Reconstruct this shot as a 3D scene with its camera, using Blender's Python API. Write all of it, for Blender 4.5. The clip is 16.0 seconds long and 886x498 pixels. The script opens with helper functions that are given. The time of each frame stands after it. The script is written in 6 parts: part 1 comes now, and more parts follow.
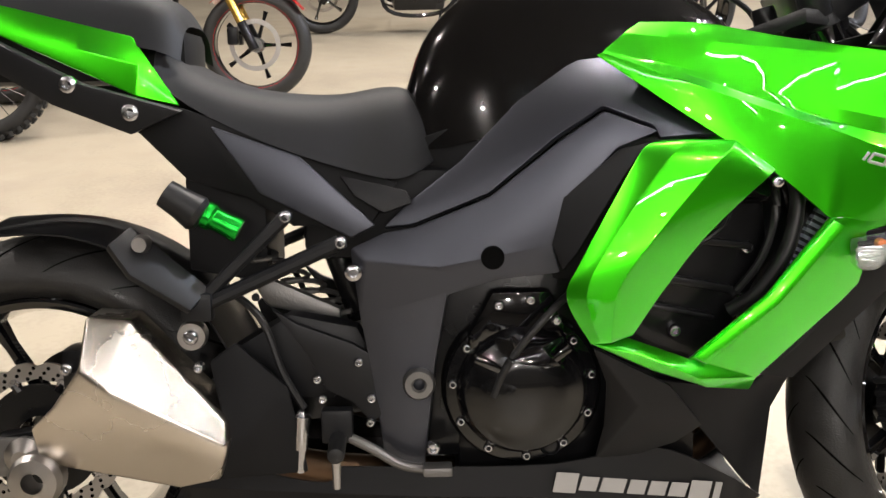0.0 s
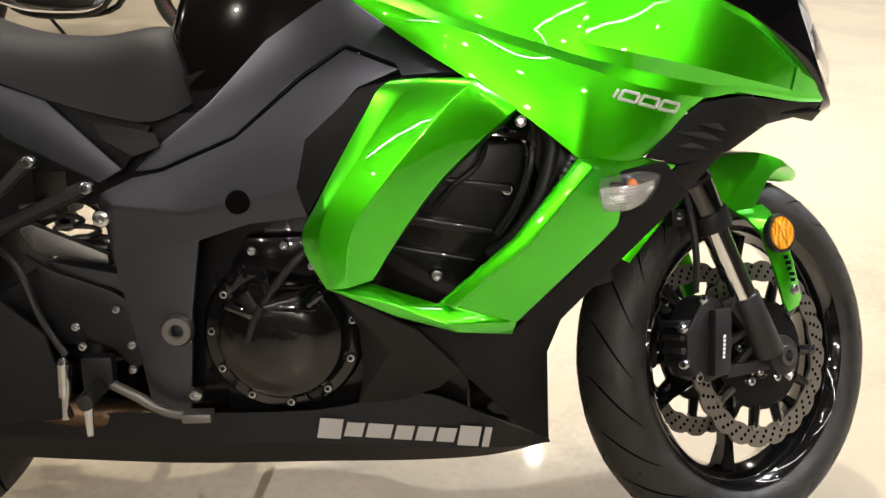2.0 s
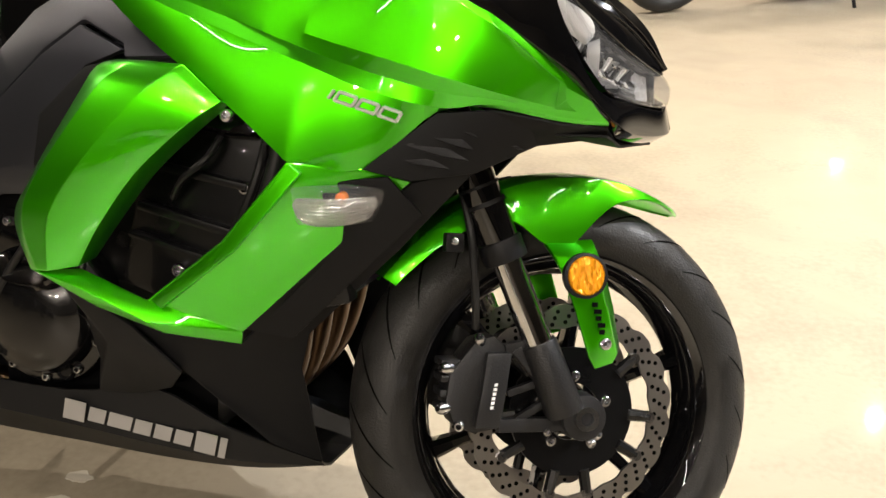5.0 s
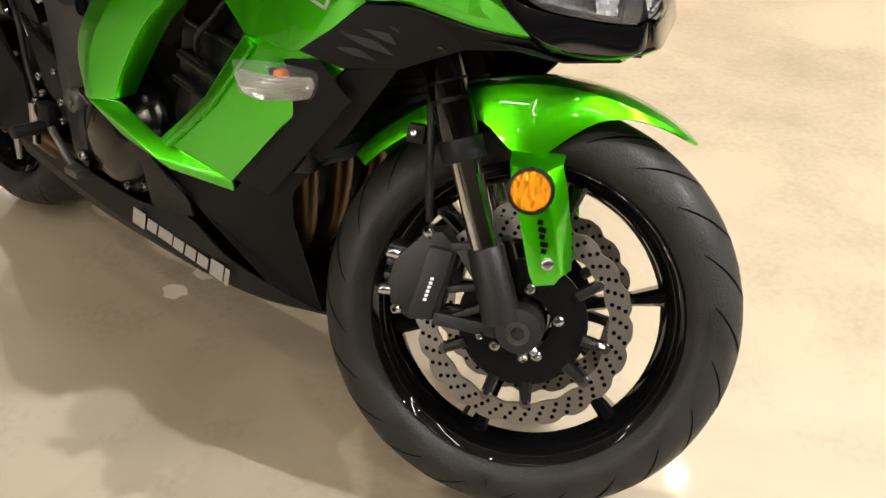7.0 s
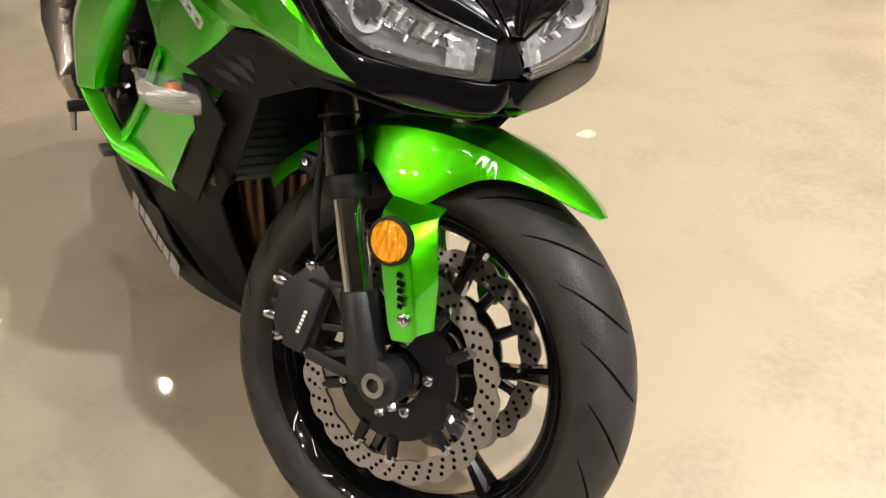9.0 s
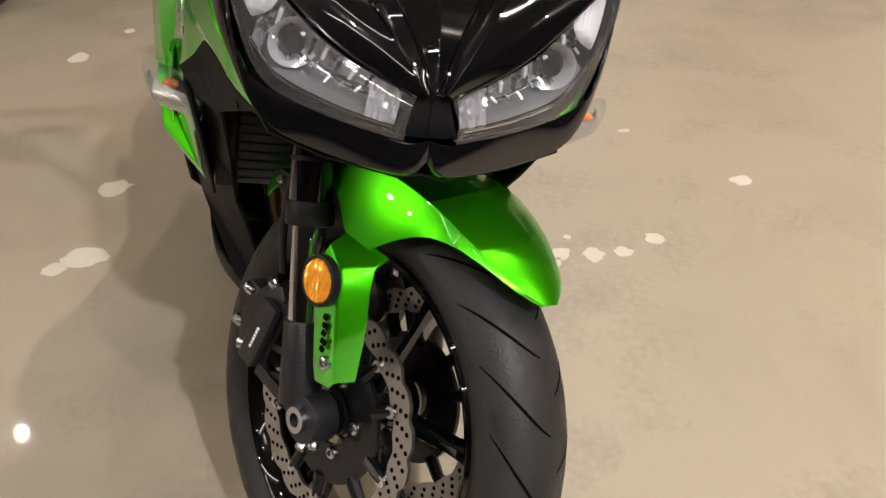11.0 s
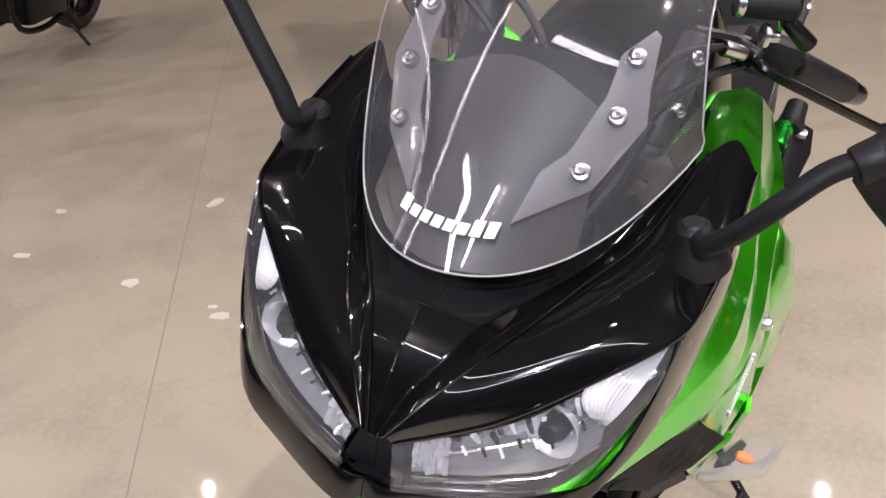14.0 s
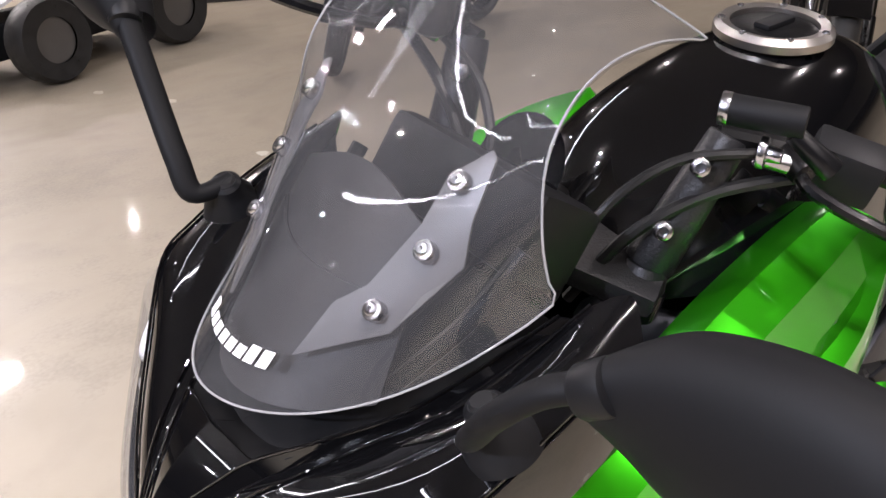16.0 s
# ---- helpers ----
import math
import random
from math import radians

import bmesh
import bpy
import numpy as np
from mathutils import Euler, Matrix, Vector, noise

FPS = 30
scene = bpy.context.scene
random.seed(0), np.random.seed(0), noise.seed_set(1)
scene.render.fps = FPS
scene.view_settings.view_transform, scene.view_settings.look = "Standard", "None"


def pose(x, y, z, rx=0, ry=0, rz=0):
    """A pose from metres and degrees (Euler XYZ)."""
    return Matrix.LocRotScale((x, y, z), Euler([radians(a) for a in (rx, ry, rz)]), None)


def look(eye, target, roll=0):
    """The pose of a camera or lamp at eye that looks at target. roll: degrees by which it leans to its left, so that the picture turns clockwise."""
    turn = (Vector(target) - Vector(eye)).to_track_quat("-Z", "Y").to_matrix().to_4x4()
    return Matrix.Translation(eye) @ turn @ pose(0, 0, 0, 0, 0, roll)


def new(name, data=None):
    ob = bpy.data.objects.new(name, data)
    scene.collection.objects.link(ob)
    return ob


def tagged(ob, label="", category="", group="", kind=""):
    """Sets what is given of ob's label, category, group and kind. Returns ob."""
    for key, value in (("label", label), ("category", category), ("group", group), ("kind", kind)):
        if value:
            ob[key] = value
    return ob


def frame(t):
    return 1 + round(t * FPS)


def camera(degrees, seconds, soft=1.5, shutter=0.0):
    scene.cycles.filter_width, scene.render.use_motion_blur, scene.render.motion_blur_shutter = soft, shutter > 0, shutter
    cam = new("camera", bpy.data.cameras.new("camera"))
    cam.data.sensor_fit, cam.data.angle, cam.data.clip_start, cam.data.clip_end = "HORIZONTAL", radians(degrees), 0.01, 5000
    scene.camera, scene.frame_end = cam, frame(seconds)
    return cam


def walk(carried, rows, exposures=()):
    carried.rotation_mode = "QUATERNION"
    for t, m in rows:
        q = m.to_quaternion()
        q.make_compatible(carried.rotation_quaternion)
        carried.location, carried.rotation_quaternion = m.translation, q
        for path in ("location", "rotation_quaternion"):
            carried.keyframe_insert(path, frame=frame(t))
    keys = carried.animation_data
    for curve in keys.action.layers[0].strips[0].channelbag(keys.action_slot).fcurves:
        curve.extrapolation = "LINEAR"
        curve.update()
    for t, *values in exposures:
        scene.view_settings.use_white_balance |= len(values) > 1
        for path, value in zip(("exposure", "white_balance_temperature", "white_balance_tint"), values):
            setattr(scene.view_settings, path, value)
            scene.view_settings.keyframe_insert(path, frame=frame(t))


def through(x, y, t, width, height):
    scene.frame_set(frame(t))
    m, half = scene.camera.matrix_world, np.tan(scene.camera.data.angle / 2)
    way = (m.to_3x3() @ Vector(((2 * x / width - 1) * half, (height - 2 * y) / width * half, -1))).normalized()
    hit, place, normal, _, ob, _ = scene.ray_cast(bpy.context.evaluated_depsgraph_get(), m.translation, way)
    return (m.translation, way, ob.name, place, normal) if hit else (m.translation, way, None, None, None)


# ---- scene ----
cam = camera(51.0, 16.0, soft=1.5)
PATH = [
    (0, (0.588, -1.284, 1.117), (0.641, 0.584, 0.404), -0.3),
    (0.5, (0.7, -1.26, 1.129), (0.751, 0.588, 0.366), -0.5),
    (1, (0.806, -1.253, 1.117), (0.804, 0.589, 0.336), -0.3),
    (1.5, (0.886, -1.266, 1.105), (0.885, 0.564, 0.298), -0.8),
    (2, (0.96, -1.265, 1.103), (0.967, 0.557, 0.277), -1.3),
    (2.5, (1.041, -1.234, 1.095), (1.061, 0.585, 0.265), -0.9),
    (3, (1.148, -1.172, 1.091), (1.084, 0.653, 0.274), 0.2),
    (3.5, (1.229, -1.123, 1.091), (1.119, 0.699, 0.272), 0.0),
    (4, (1.341, -1.081, 1.093), (1.068, 0.719, 0.265), -0.7),
    (4.5, (1.502, -1.066, 1.087), (1.043, 0.69, 0.245), -0.3),
    (5, (1.613, -1.053, 1.076), (1.095, 0.682, 0.226), -1.0),
    (5.2, (1.651, -1.033, 1.061), (1.112, 0.698, 0.217), -1.3),
    (7.3, (2.149, -0.714, 1.123), (0.926, 0.41, 0.009), -3.8),
    (7.5, (2.174, -0.673, 1.107), (0.916, 0.43, 0.01), -3.6),
    (8, (2.224, -0.537, 1.097), (0.903, 0.51, 0.02), -1.9),
    (8.5, (2.289, -0.437, 1.094), (0.87, 0.473, 0.018), -3.1),
    (8.7, (2.336, -0.398, 1.107), (0.882, 0.452, 0.028), -3.7),
    (10.8, (2.35, 0.013, 1.122), (0.708, 0.319, 0.023), -2.6),
    (11, (2.354, 0.051, 1.129), (0.7, 0.287, 0.029), -2.9),
    (11.5, (2.383, 0.167, 1.166), (0.7, 0.174, 0.086), -1.8),
    (12, (2.379, 0.236, 1.192), (0.682, 0.038, 0.152), -2.5),
    (12.5, (2.306, 0.307, 1.194), (0.6, -0.029, 0.205), -3.7),
    (13, (2.208, 0.369, 1.222), (0.513, -0.1, 0.271), -3.1),
    (13.5, (2.138, 0.419, 1.236), (0.471, -0.192, 0.315), -3.4),
    (14, (2.074, 0.518, 1.245), (0.485, -0.31, 0.356), -4.4),
    (14.5, (2.018, 0.624, 1.253), (0.572, -0.442, 0.374), -5.9),
    (15, (1.916, 0.674, 1.248), (0.58, -0.559, 0.414), -6.1),
    (15.5, (1.787, 0.719, 1.27), (0.576, -0.622, 0.412), -7.5),
    (16, (1.657, 0.799, 1.25), (0.639, -0.712, 0.424), -7.8),
]
EXPOSURES = [(0.0, 0.9, 5950, 11), (2.5, 0.65, 6400, 10), (5.0, 0.57, 6600, 10), (8.5, 0.53, 6650, 10), (11.0, -0.05, 6450, 14), (12.5, 0.0, 6250, 18), (14.0, 0.35, 5900, 20), (16.0, 0.40, 5800, 19)]
walk(cam, [(t, look(eye, target, roll)) for t, eye, target, roll in PATH], EXPOSURES)

# ---- light: a windowless showroom, lit by round ceiling lamps and tubes ----
world = bpy.data.worlds.new("showroom_air")
world.use_nodes = True
world.node_tree.nodes["Background"].inputs[0].default_value = (0.9, 0.82, 0.7, 1)
world.node_tree.nodes["Background"].inputs[1].default_value = 0.02
scene.world = world

CEILING = 5.5
WARM = (1.0, 0.88, 0.74)


# ---- materials ----
def mat(name, color, rough=0.5, metal=0.0, coat=0.0, vary=0.0, scale=8.0, bump=0.0, bump_scale=200.0, spec=0.5, coat_rough=0.03):
    m = bpy.data.materials.new(name)
    m.use_nodes = True
    n, l = m.node_tree.nodes, m.node_tree.links
    b = n["Principled BSDF"]
    b.inputs["Base Color"].default_value = (*color, 1)
    b.inputs["Roughness"].default_value = rough
    b.inputs["Metallic"].default_value = metal
    b.inputs["Coat Weight"].default_value = coat
    b.inputs["Coat Roughness"].default_value = coat_rough
    b.inputs["Coat IOR"].default_value = 1.65
    b.inputs["Specular IOR Level"].default_value = spec
    tc = n.new("ShaderNodeTexCoord")
    if vary:
        t = n.new("ShaderNodeTexNoise")
        t.inputs["Scale"].default_value, t.inputs["Detail"].default_value = scale, 6
        l.new(tc.outputs["Object"], t.inputs["Vector"])
        r = n.new("ShaderNodeMapRange")
        r.inputs[3].default_value, r.inputs[4].default_value = max(0.0, rough - vary), min(1.0, rough + vary)
        l.new(t.outputs["Fac"], r.inputs[0])
        l.new(r.outputs[0], b.inputs["Roughness"])
        mx = n.new("ShaderNodeMix")
        mx.data_type = "RGBA"
        mx.inputs[6].default_value = (*[c * (1 - 0.8 * vary) for c in color], 1)
        mx.inputs[7].default_value = (*[min(1, c * (1 + 0.8 * vary)) for c in color], 1)
        l.new(t.outputs["Fac"], mx.inputs[0])
        l.new(mx.outputs[2], b.inputs["Base Color"])
    if bump:
        t2 = n.new("ShaderNodeTexNoise")
        t2.inputs["Scale"].default_value, t2.inputs["Detail"].default_value = bump_scale, 4
        l.new(tc.outputs["Object"], t2.inputs["Vector"])
        bp = n.new("ShaderNodeBump")
        bp.inputs["Strength"].default_value, bp.inputs["Distance"].default_value = bump, 0.002
        l.new(t2.outputs["Fac"], bp.inputs["Height"])
        l.new(bp.outputs[0], b.inputs["Normal"])
    return m


def clear_mat(name, tint, gloss_rough=0.02, through=1.0, dust_glare=0.0):
    """Clear moulded plastic: lets light through, and mirrors more at a slant."""
    m = bpy.data.materials.new(name)
    m.use_nodes = True
    n, l = m.node_tree.nodes, m.node_tree.links
    n.remove(n["Principled BSDF"])
    t, gl, mx, lw, pw, am = (n.new("ShaderNode" + k) for k in ("BsdfTransparent", "BsdfGlossy", "MixShader", "LayerWeight", "Math", "Math"))
    t.inputs[0].default_value = (*tint, 1)
    gl.inputs["Roughness"].default_value = gloss_rough
    lw.inputs[0].default_value = 0.5
    pw.operation, pw.inputs[1].default_value = "POWER", 4.0
    am.operation, am.inputs[1].default_value, am.inputs[2].default_value = "MULTIPLY_ADD", 0.45 * through, 0.045
    l.new(lw.outputs["Facing"], pw.inputs[0])
    l.new(pw.outputs[0], am.inputs[0])
    l.new(am.outputs[0], mx.inputs[0])
    l.new(t.outputs[0], mx.inputs[1])
    l.new(gl.outputs[0], mx.inputs[2])
    # Pale diffuse film paints glare haze, with some dust, onto the plastic.
    if dust_glare:
        df, m2 = n.new("ShaderNodeBsdfDiffuse"), n.new("ShaderNodeMixShader")
        df.inputs[0].default_value = (0.8, 0.8, 0.82, 1)
        dn, dr = n.new("ShaderNodeTexNoise"), n.new("ShaderNodeMapRange")
        dn.inputs["Scale"].default_value, dn.inputs["Detail"].default_value = 5, 2
        dr.inputs[3].default_value, dr.inputs[4].default_value = dust_glare * 0.5, dust_glare * 1.6
        l.new(dn.outputs["Fac"], dr.inputs[0])
        l.new(dr.outputs[0], m2.inputs[0])
        l.new(mx.outputs[0], m2.inputs[1])
        l.new(df.outputs[0], m2.inputs[2])
        l.new(m2.outputs[0], n["Material Output"].inputs[0])
    else:
        l.new(mx.outputs[0], n["Material Output"].inputs[0])
    return m


def glow_mat(name, color, strength):
    m = bpy.data.materials.new(name)
    m.use_nodes = True
    b = m.node_tree.nodes["Principled BSDF"]
    b.inputs["Base Color"].default_value = (*color, 1)
    b.inputs["Emission Color"].default_value = (*color, 1)
    b.inputs["Emission Strength"].default_value = strength
    return m


GREEN = mat("pearl_green_paint", (0.062, 0.66, 0.0012), 0.31, 0.92, 1.0, 0.03, 3.0, spec=0.25, coat_rough=0.015)
BLACK = mat("gloss_black_paint", (0.003, 0.003, 0.0035), 0.12, 0, 1.0, 0.03, 4.0, spec=0.1, coat_rough=0.01)
SATIN = mat("satin_dark_grey_paint", (0.062, 0.065, 0.078), 0.37, 0.85, 0, 0.06, 6.0, 0.12, 900, spec=0.3)
PLASTIC = mat("black_moulded_plastic", (0.006, 0.0062, 0.0073), 0.48, 0, 0, 0.08, 9.0, 0.0, 900, spec=0.25)
MATTE = mat("matte_black_plastic", (0.0047, 0.0048, 0.0056), 0.6, 0, 0, 0.08, 7.0, 0.0, 900, spec=0.2)
ENGINE = mat("black_engine_enamel", (0.0045, 0.0045, 0.005), 0.3, 0.1, 0.15, 0.1, 14.0, 0.1, 260, spec=0.22)
CAST = mat("grey_cast_alloy", (0.16, 0.155, 0.15), 0.42, 0.8, 0, 0.1, 18.0, 0.3, 300)
FORKLUG = mat("dark_grey_cast_alloy", (0.015, 0.015, 0.0165), 0.42, 0.3, 0, 0.08, 18.0, 0.35, 350)
STEEL = mat("brushed_stainless_steel", (0.62, 0.57, 0.51), 0.27, 1.0, 0, 0.08, 5.0, 0.12, 120)
DISC = mat("ground_steel", (0.38, 0.36, 0.34), 0.34, 1.0, 0, 0.08, 30.0, 0.1, 500)
CHROME = mat("polished_chrome", (0.75, 0.75, 0.76), 0.08, 1.0)
BOLT = mat("zinc_bolt", (0.5, 0.5, 0.52), 0.22, 1.0, 0, 0.06, 40.0)
RUBBER = mat("tyre_rubber", (0.019, 0.0182, 0.0175), 0.70, 0, 0, 0.75, 26.0, 0.35, 320, spec=0.3)
# Flat black: paints shade in holes and tread grooves, also the stay lettering.
SHADEPRINT = mat("black_hole_shade_and_lettering", (0.002, 0.002, 0.002), 0.9, spec=0.05)
HOSE = mat("rubber_hose", (0.009, 0.009, 0.0095), 0.45, 0, 0, 0.06, 12.0, spec=0.35)
SEAT = mat("seat_vinyl", (0.0105, 0.0107, 0.0122), 0.55, 0, 0, 0.06, 8.0, 0.1, 700, spec=0.18)
AMBERBULB = mat("amber_bulb", (0.85, 0.2, 0.02), 0.25)
SILVER = mat("silver_lettering", (0.62, 0.62, 0.62), 0.35, 0.6)
GREY = mat("grey_lettering", (0.34, 0.33, 0.32), 0.45, 0.2)
WHITE = mat("white_lettering", (0.85, 0.85, 0.85), 0.4)
ANODISED = mat("green_anodised_alloy", (0.02, 0.42, 0.03), 0.25, 0.9)
BRONZE = mat("heat_stained_header", (0.09, 0.055, 0.032), 0.35, 0.9, 0, 0.15, 12.0)
FINEDGE = mat("bare_alloy_fin_edges", (0.62, 0.66, 0.74), 0.4, 0.5, 0, 0.1, 60.0)
COVER = mat("black_engine_cover_paint", (0.0035, 0.0035, 0.004), 0.2, 0.0, 0.35, 0.05, 14.0, spec=0.3)
RADIATOR = mat("radiator_fins", (0.07, 0.075, 0.085), 0.4, 0.6)
LENS = clear_mat("clear_lens", (0.97, 0.97, 0.97), 0.015, dust_glare=0.02)
SIGNALLENS = clear_mat("clear_signal_lens", (0.95, 0.95, 0.95), 0.04, dust_glare=0.05)
EDGE = mat("frosted_screen_edge", (0.3, 0.3, 0.31), 0.2, 0, 0.5)
SCREEN = clear_mat("lightly_smoked_screen", (0.90, 0.90, 0.91), 0.01, dust_glare=0.022)
SMOKE = mat("smoked_grey_panel", (0.034, 0.033, 0.032), 0.42, 0, 0.06, 0.06, 10.0)
PLATE = mat("frosted_grey_plate", (0.19, 0.187, 0.185), 0.42, 0.15, 0.3, 0.05, 10.0)
RED = mat("red_paint", (0.55, 0.012, 0.012), 0.2, 0.1, 1.0)
GOLD = mat("gold_anodised_fork", (0.6, 0.38, 0.08), 0.25, 0.9)
PEARLWHITE = mat("white_paint", (0.7, 0.7, 0.7), 0.2, 0, 1.0)


def lamp_chrome(name):
    """Moulded reflector with small facets that glint."""
    m = mat(name, (0.95, 0.36, 0.012), 0.06, 0.35)
    n, l = m.node_tree.nodes, m.node_tree.links
    tc, bp, w = n.new("ShaderNodeTexCoord"), n.new("ShaderNodeBump"), n.new("ShaderNodeTexVoronoi")
    w.inputs["Scale"].default_value = 150
    l.new(w.outputs["Distance"], bp.inputs["Height"])
    bp.inputs["Strength"].default_value, bp.inputs["Distance"].default_value = 0.9, 0.004
    mp = n.new("ShaderNodeMapping")
    mp.inputs["Scale"].default_value = (1.0, 1.3, 0.45)
    l.new(tc.outputs["Object"], mp.inputs["Vector"])
    l.new(mp.outputs[0], w.inputs["Vector"])
    l.new(bp.outputs[0], n["Principled BSDF"].inputs["Normal"])
    return m


REFLECTOR = mat("faceted_chrome_reflector", (0.97, 0.98, 1.0), 0.12, 0.5)
BOWL = mat("smooth_chrome_bowl", (0.92, 0.92, 0.94), 0.12, 0.7)
# White of the position lamp, and of the painted glints in the reflector.
RIBBED = mat("ribbed_lens_and_glint_white", (0.97, 0.97, 0.98), 0.14, 0.0, 0.6)
SIGNAL = mat("clear_signal_bowl", (0.9, 0.89, 0.89), 0.16, 0.75, 0, 0.1, 30.0)
AMBER = lamp_chrome("faceted_amber_reflector")


def concrete():
    m = bpy.data.materials.new("polished_concrete")
    m.use_nodes = True
    n, l = m.node_tree.nodes, m.node_tree.links
    b = n["Principled BSDF"]
    tc = n.new("ShaderNodeTexCoord")
    facs = []
    for sc, det in ((0.9, 5), (6.0, 8), (60.0, 6)):
        t = n.new("ShaderNodeTexNoise")
        t.inputs["Scale"].default_value, t.inputs["Detail"].default_value = sc, det
        l.new(tc.outputs["Object"], t.inputs["Vector"])
        facs.append(t.outputs["Fac"])
    add = n.new("ShaderNodeMath")
    add.operation = "MULTIPLY_ADD"
    add.inputs[1].default_value = 0.6
    l.new(facs[1], add.inputs[0])
    sc3 = n.new("ShaderNodeMath")
    sc3.operation = "MULTIPLY_ADD"
    sc3.inputs[1].default_value = 0.4
    l.new(facs[2], sc3.inputs[0])
    l.new(facs[0], sc3.inputs[2])
    l.new(sc3.outputs[0], add.inputs[2])
    ramp = n.new("ShaderNodeValToRGB")
    e = ramp.color_ramp.elements
    e[0].position, e[0].color = 0.55, (0.185, 0.156, 0.116, 1)
    e[1].position, e[1].color = 1.1, (0.345, 0.298, 0.222, 1)
    l.new(add.outputs[0], ramp.inputs[0])
    # dark scuffs and stains with soft ragged outlines
    st = n.new("ShaderNodeTexNoise")
    st.inputs["Scale"].default_value, st.inputs["Detail"].default_value, st.inputs["Distortion"].default_value = 1.7, 6, 1.5
    l.new(tc.outputs["Object"], st.inputs["Vector"])
    sr = n.new("ShaderNodeMapRange")
    sr.inputs[1].default_value, sr.inputs[2].default_value, sr.inputs[4].default_value = 0.48, 0.85, 0.32
    l.new(st.outputs["Fac"], sr.inputs[0])
    mx = n.new("ShaderNodeMix")
    mx.data_type = "RGBA"
    mx.inputs[7].default_value = (0.14, 0.115, 0.092, 1)
    l.new(sr.outputs[0], mx.inputs[0])
    l.new(ramp.outputs[0], mx.inputs[6])
    l.new(mx.outputs[2], b.inputs["Base Color"])
    r = n.new("ShaderNodeMapRange")
    r.inputs[3].default_value, r.inputs[4].default_value = 0.3, 0.55
    l.new(facs[1], r.inputs[0])
    l.new(r.outputs[0], b.inputs["Roughness"])
    b.inputs["Coat Weight"].default_value, b.inputs["Coat Roughness"].default_value = 0.4, 0.035
    bp = n.new("ShaderNodeBump")
    bp.inputs["Strength"].default_value, bp.inputs["Distance"].default_value = 0.12, 0.003
    l.new(facs[2], bp.inputs["Height"])
    l.new(bp.outputs[0], b.inputs["Normal"])
    return m


CONCRETE = concrete()
PATCHMAT = mat("pale_floor_filler", (0.56, 0.52, 0.44), 0.5, 0, 0.2, 0.1, 20.0)
JOINT = mat("floor_joint_filler", (0.24, 0.21, 0.175), 0.7, 0, 0, 0.1, 20.0)
WALL = mat("painted_wall", (0.34, 0.31, 0.27), 0.7, 0, 0, 0.1, 2.0, 0.2, 60)
DARKWALL = mat("dark_wall_base", (0.03, 0.03, 0.032), 0.5, 0, 0, 0.1, 2.0)
CEILMAT = mat("dark_ceiling", (0.10, 0.095, 0.09), 0.8, 0, 0, 0.1, 2.0)
LAMPBODY = mat("lamp_housing", (0.05, 0.05, 0.05), 0.4, 0.3)
TUBE = glow_mat("lit_tube", (1.0, 0.95, 0.88), 22.0)
SPOTGLOW = glow_mat("lit_lamp_face", (1.0, 0.95, 0.88), 300.0)


# ---- building helpers ----
def part(name, bm, material, parent=None, label="", sharp=32, category="", group="", kind=""):
    """Links a bmesh as one mesh object under a thing or a part."""
    bmesh.ops.recalc_face_normals(bm, faces=bm.faces)
    me = bpy.data.meshes.new(name)
    bm.to_mesh(me)
    bm.free()
    me.materials.append(material)
    for p in me.polygons:
        p.use_smooth = True
    me.set_sharp_from_angle(angle=radians(sharp))
    ob = new(name, me)
    if parent is not None:
        ob.parent = parent
    return tagged(ob, label, category, group, kind)


def V(*a):
    return Vector(a)


def flip(pts, side):
    """Right-hand points for side -1, mirrored for side 1."""
    return [Vector((p[0], -p[1] * side if side > 0 else p[1], p[2])) for p in pts]


def spline(pts, n):
    """A smooth line through the points, n steps a span."""
    pts = [Vector(p) for p in pts]
    out = []
    for i in range(len(pts) - 1):
        a, b = pts[i], pts[i + 1]
        p, q = pts[max(i - 1, 0)], pts[min(i + 2, len(pts) - 1)]
        for k in range(n):
            t = k / n
            out.append(0.5 * (2 * a + (b - p) * t + (2 * p - 5 * a + 4 * b - q) * t * t + (3 * a - p - 3 * b + q) * t ** 3))
    return out + [pts[-1]]


def sheet(rows, nu=4, nv=1, thick=0.004, bevel=0.0):
    """A skin through rows of points: smooth along each row, and across the rows where nv is over 1."""
    lines = [spline(r, nu) for r in rows]
    if nv > 1:
        cols = [spline([ln[i] for ln in lines], nv) for i in range(len(lines[0]))]
        lines = [[c[j] for c in cols] for j in range(len(cols[0]))]
    bm = bmesh.new()
    vs = [[bm.verts.new(p) for p in ln] for ln in lines]
    for a, b in zip(vs, vs[1:]):
        for i in range(len(a) - 1):
            bm.faces.new((a[i], a[i + 1], b[i + 1], b[i]))
    bmesh.ops.remove_doubles(bm, verts=bm.verts, dist=0.0004)
    bmesh.ops.recalc_face_normals(bm, faces=bm.faces)
    if thick:
        skin = [v.co.copy() for v in bm.verts]
        bmesh.ops.solidify(bm, geom=bm.faces[:], thickness=thick)
        for v in bm.verts:
            near = min(skin, key=lambda p: (p - v.co).length_squared)
            if (v.co - near).length > 1.6 * thick:
                v.co = near + (v.co - near).normalized() * thick
    if bevel:
        ease(bm, bevel, 2, 14)
    return bm


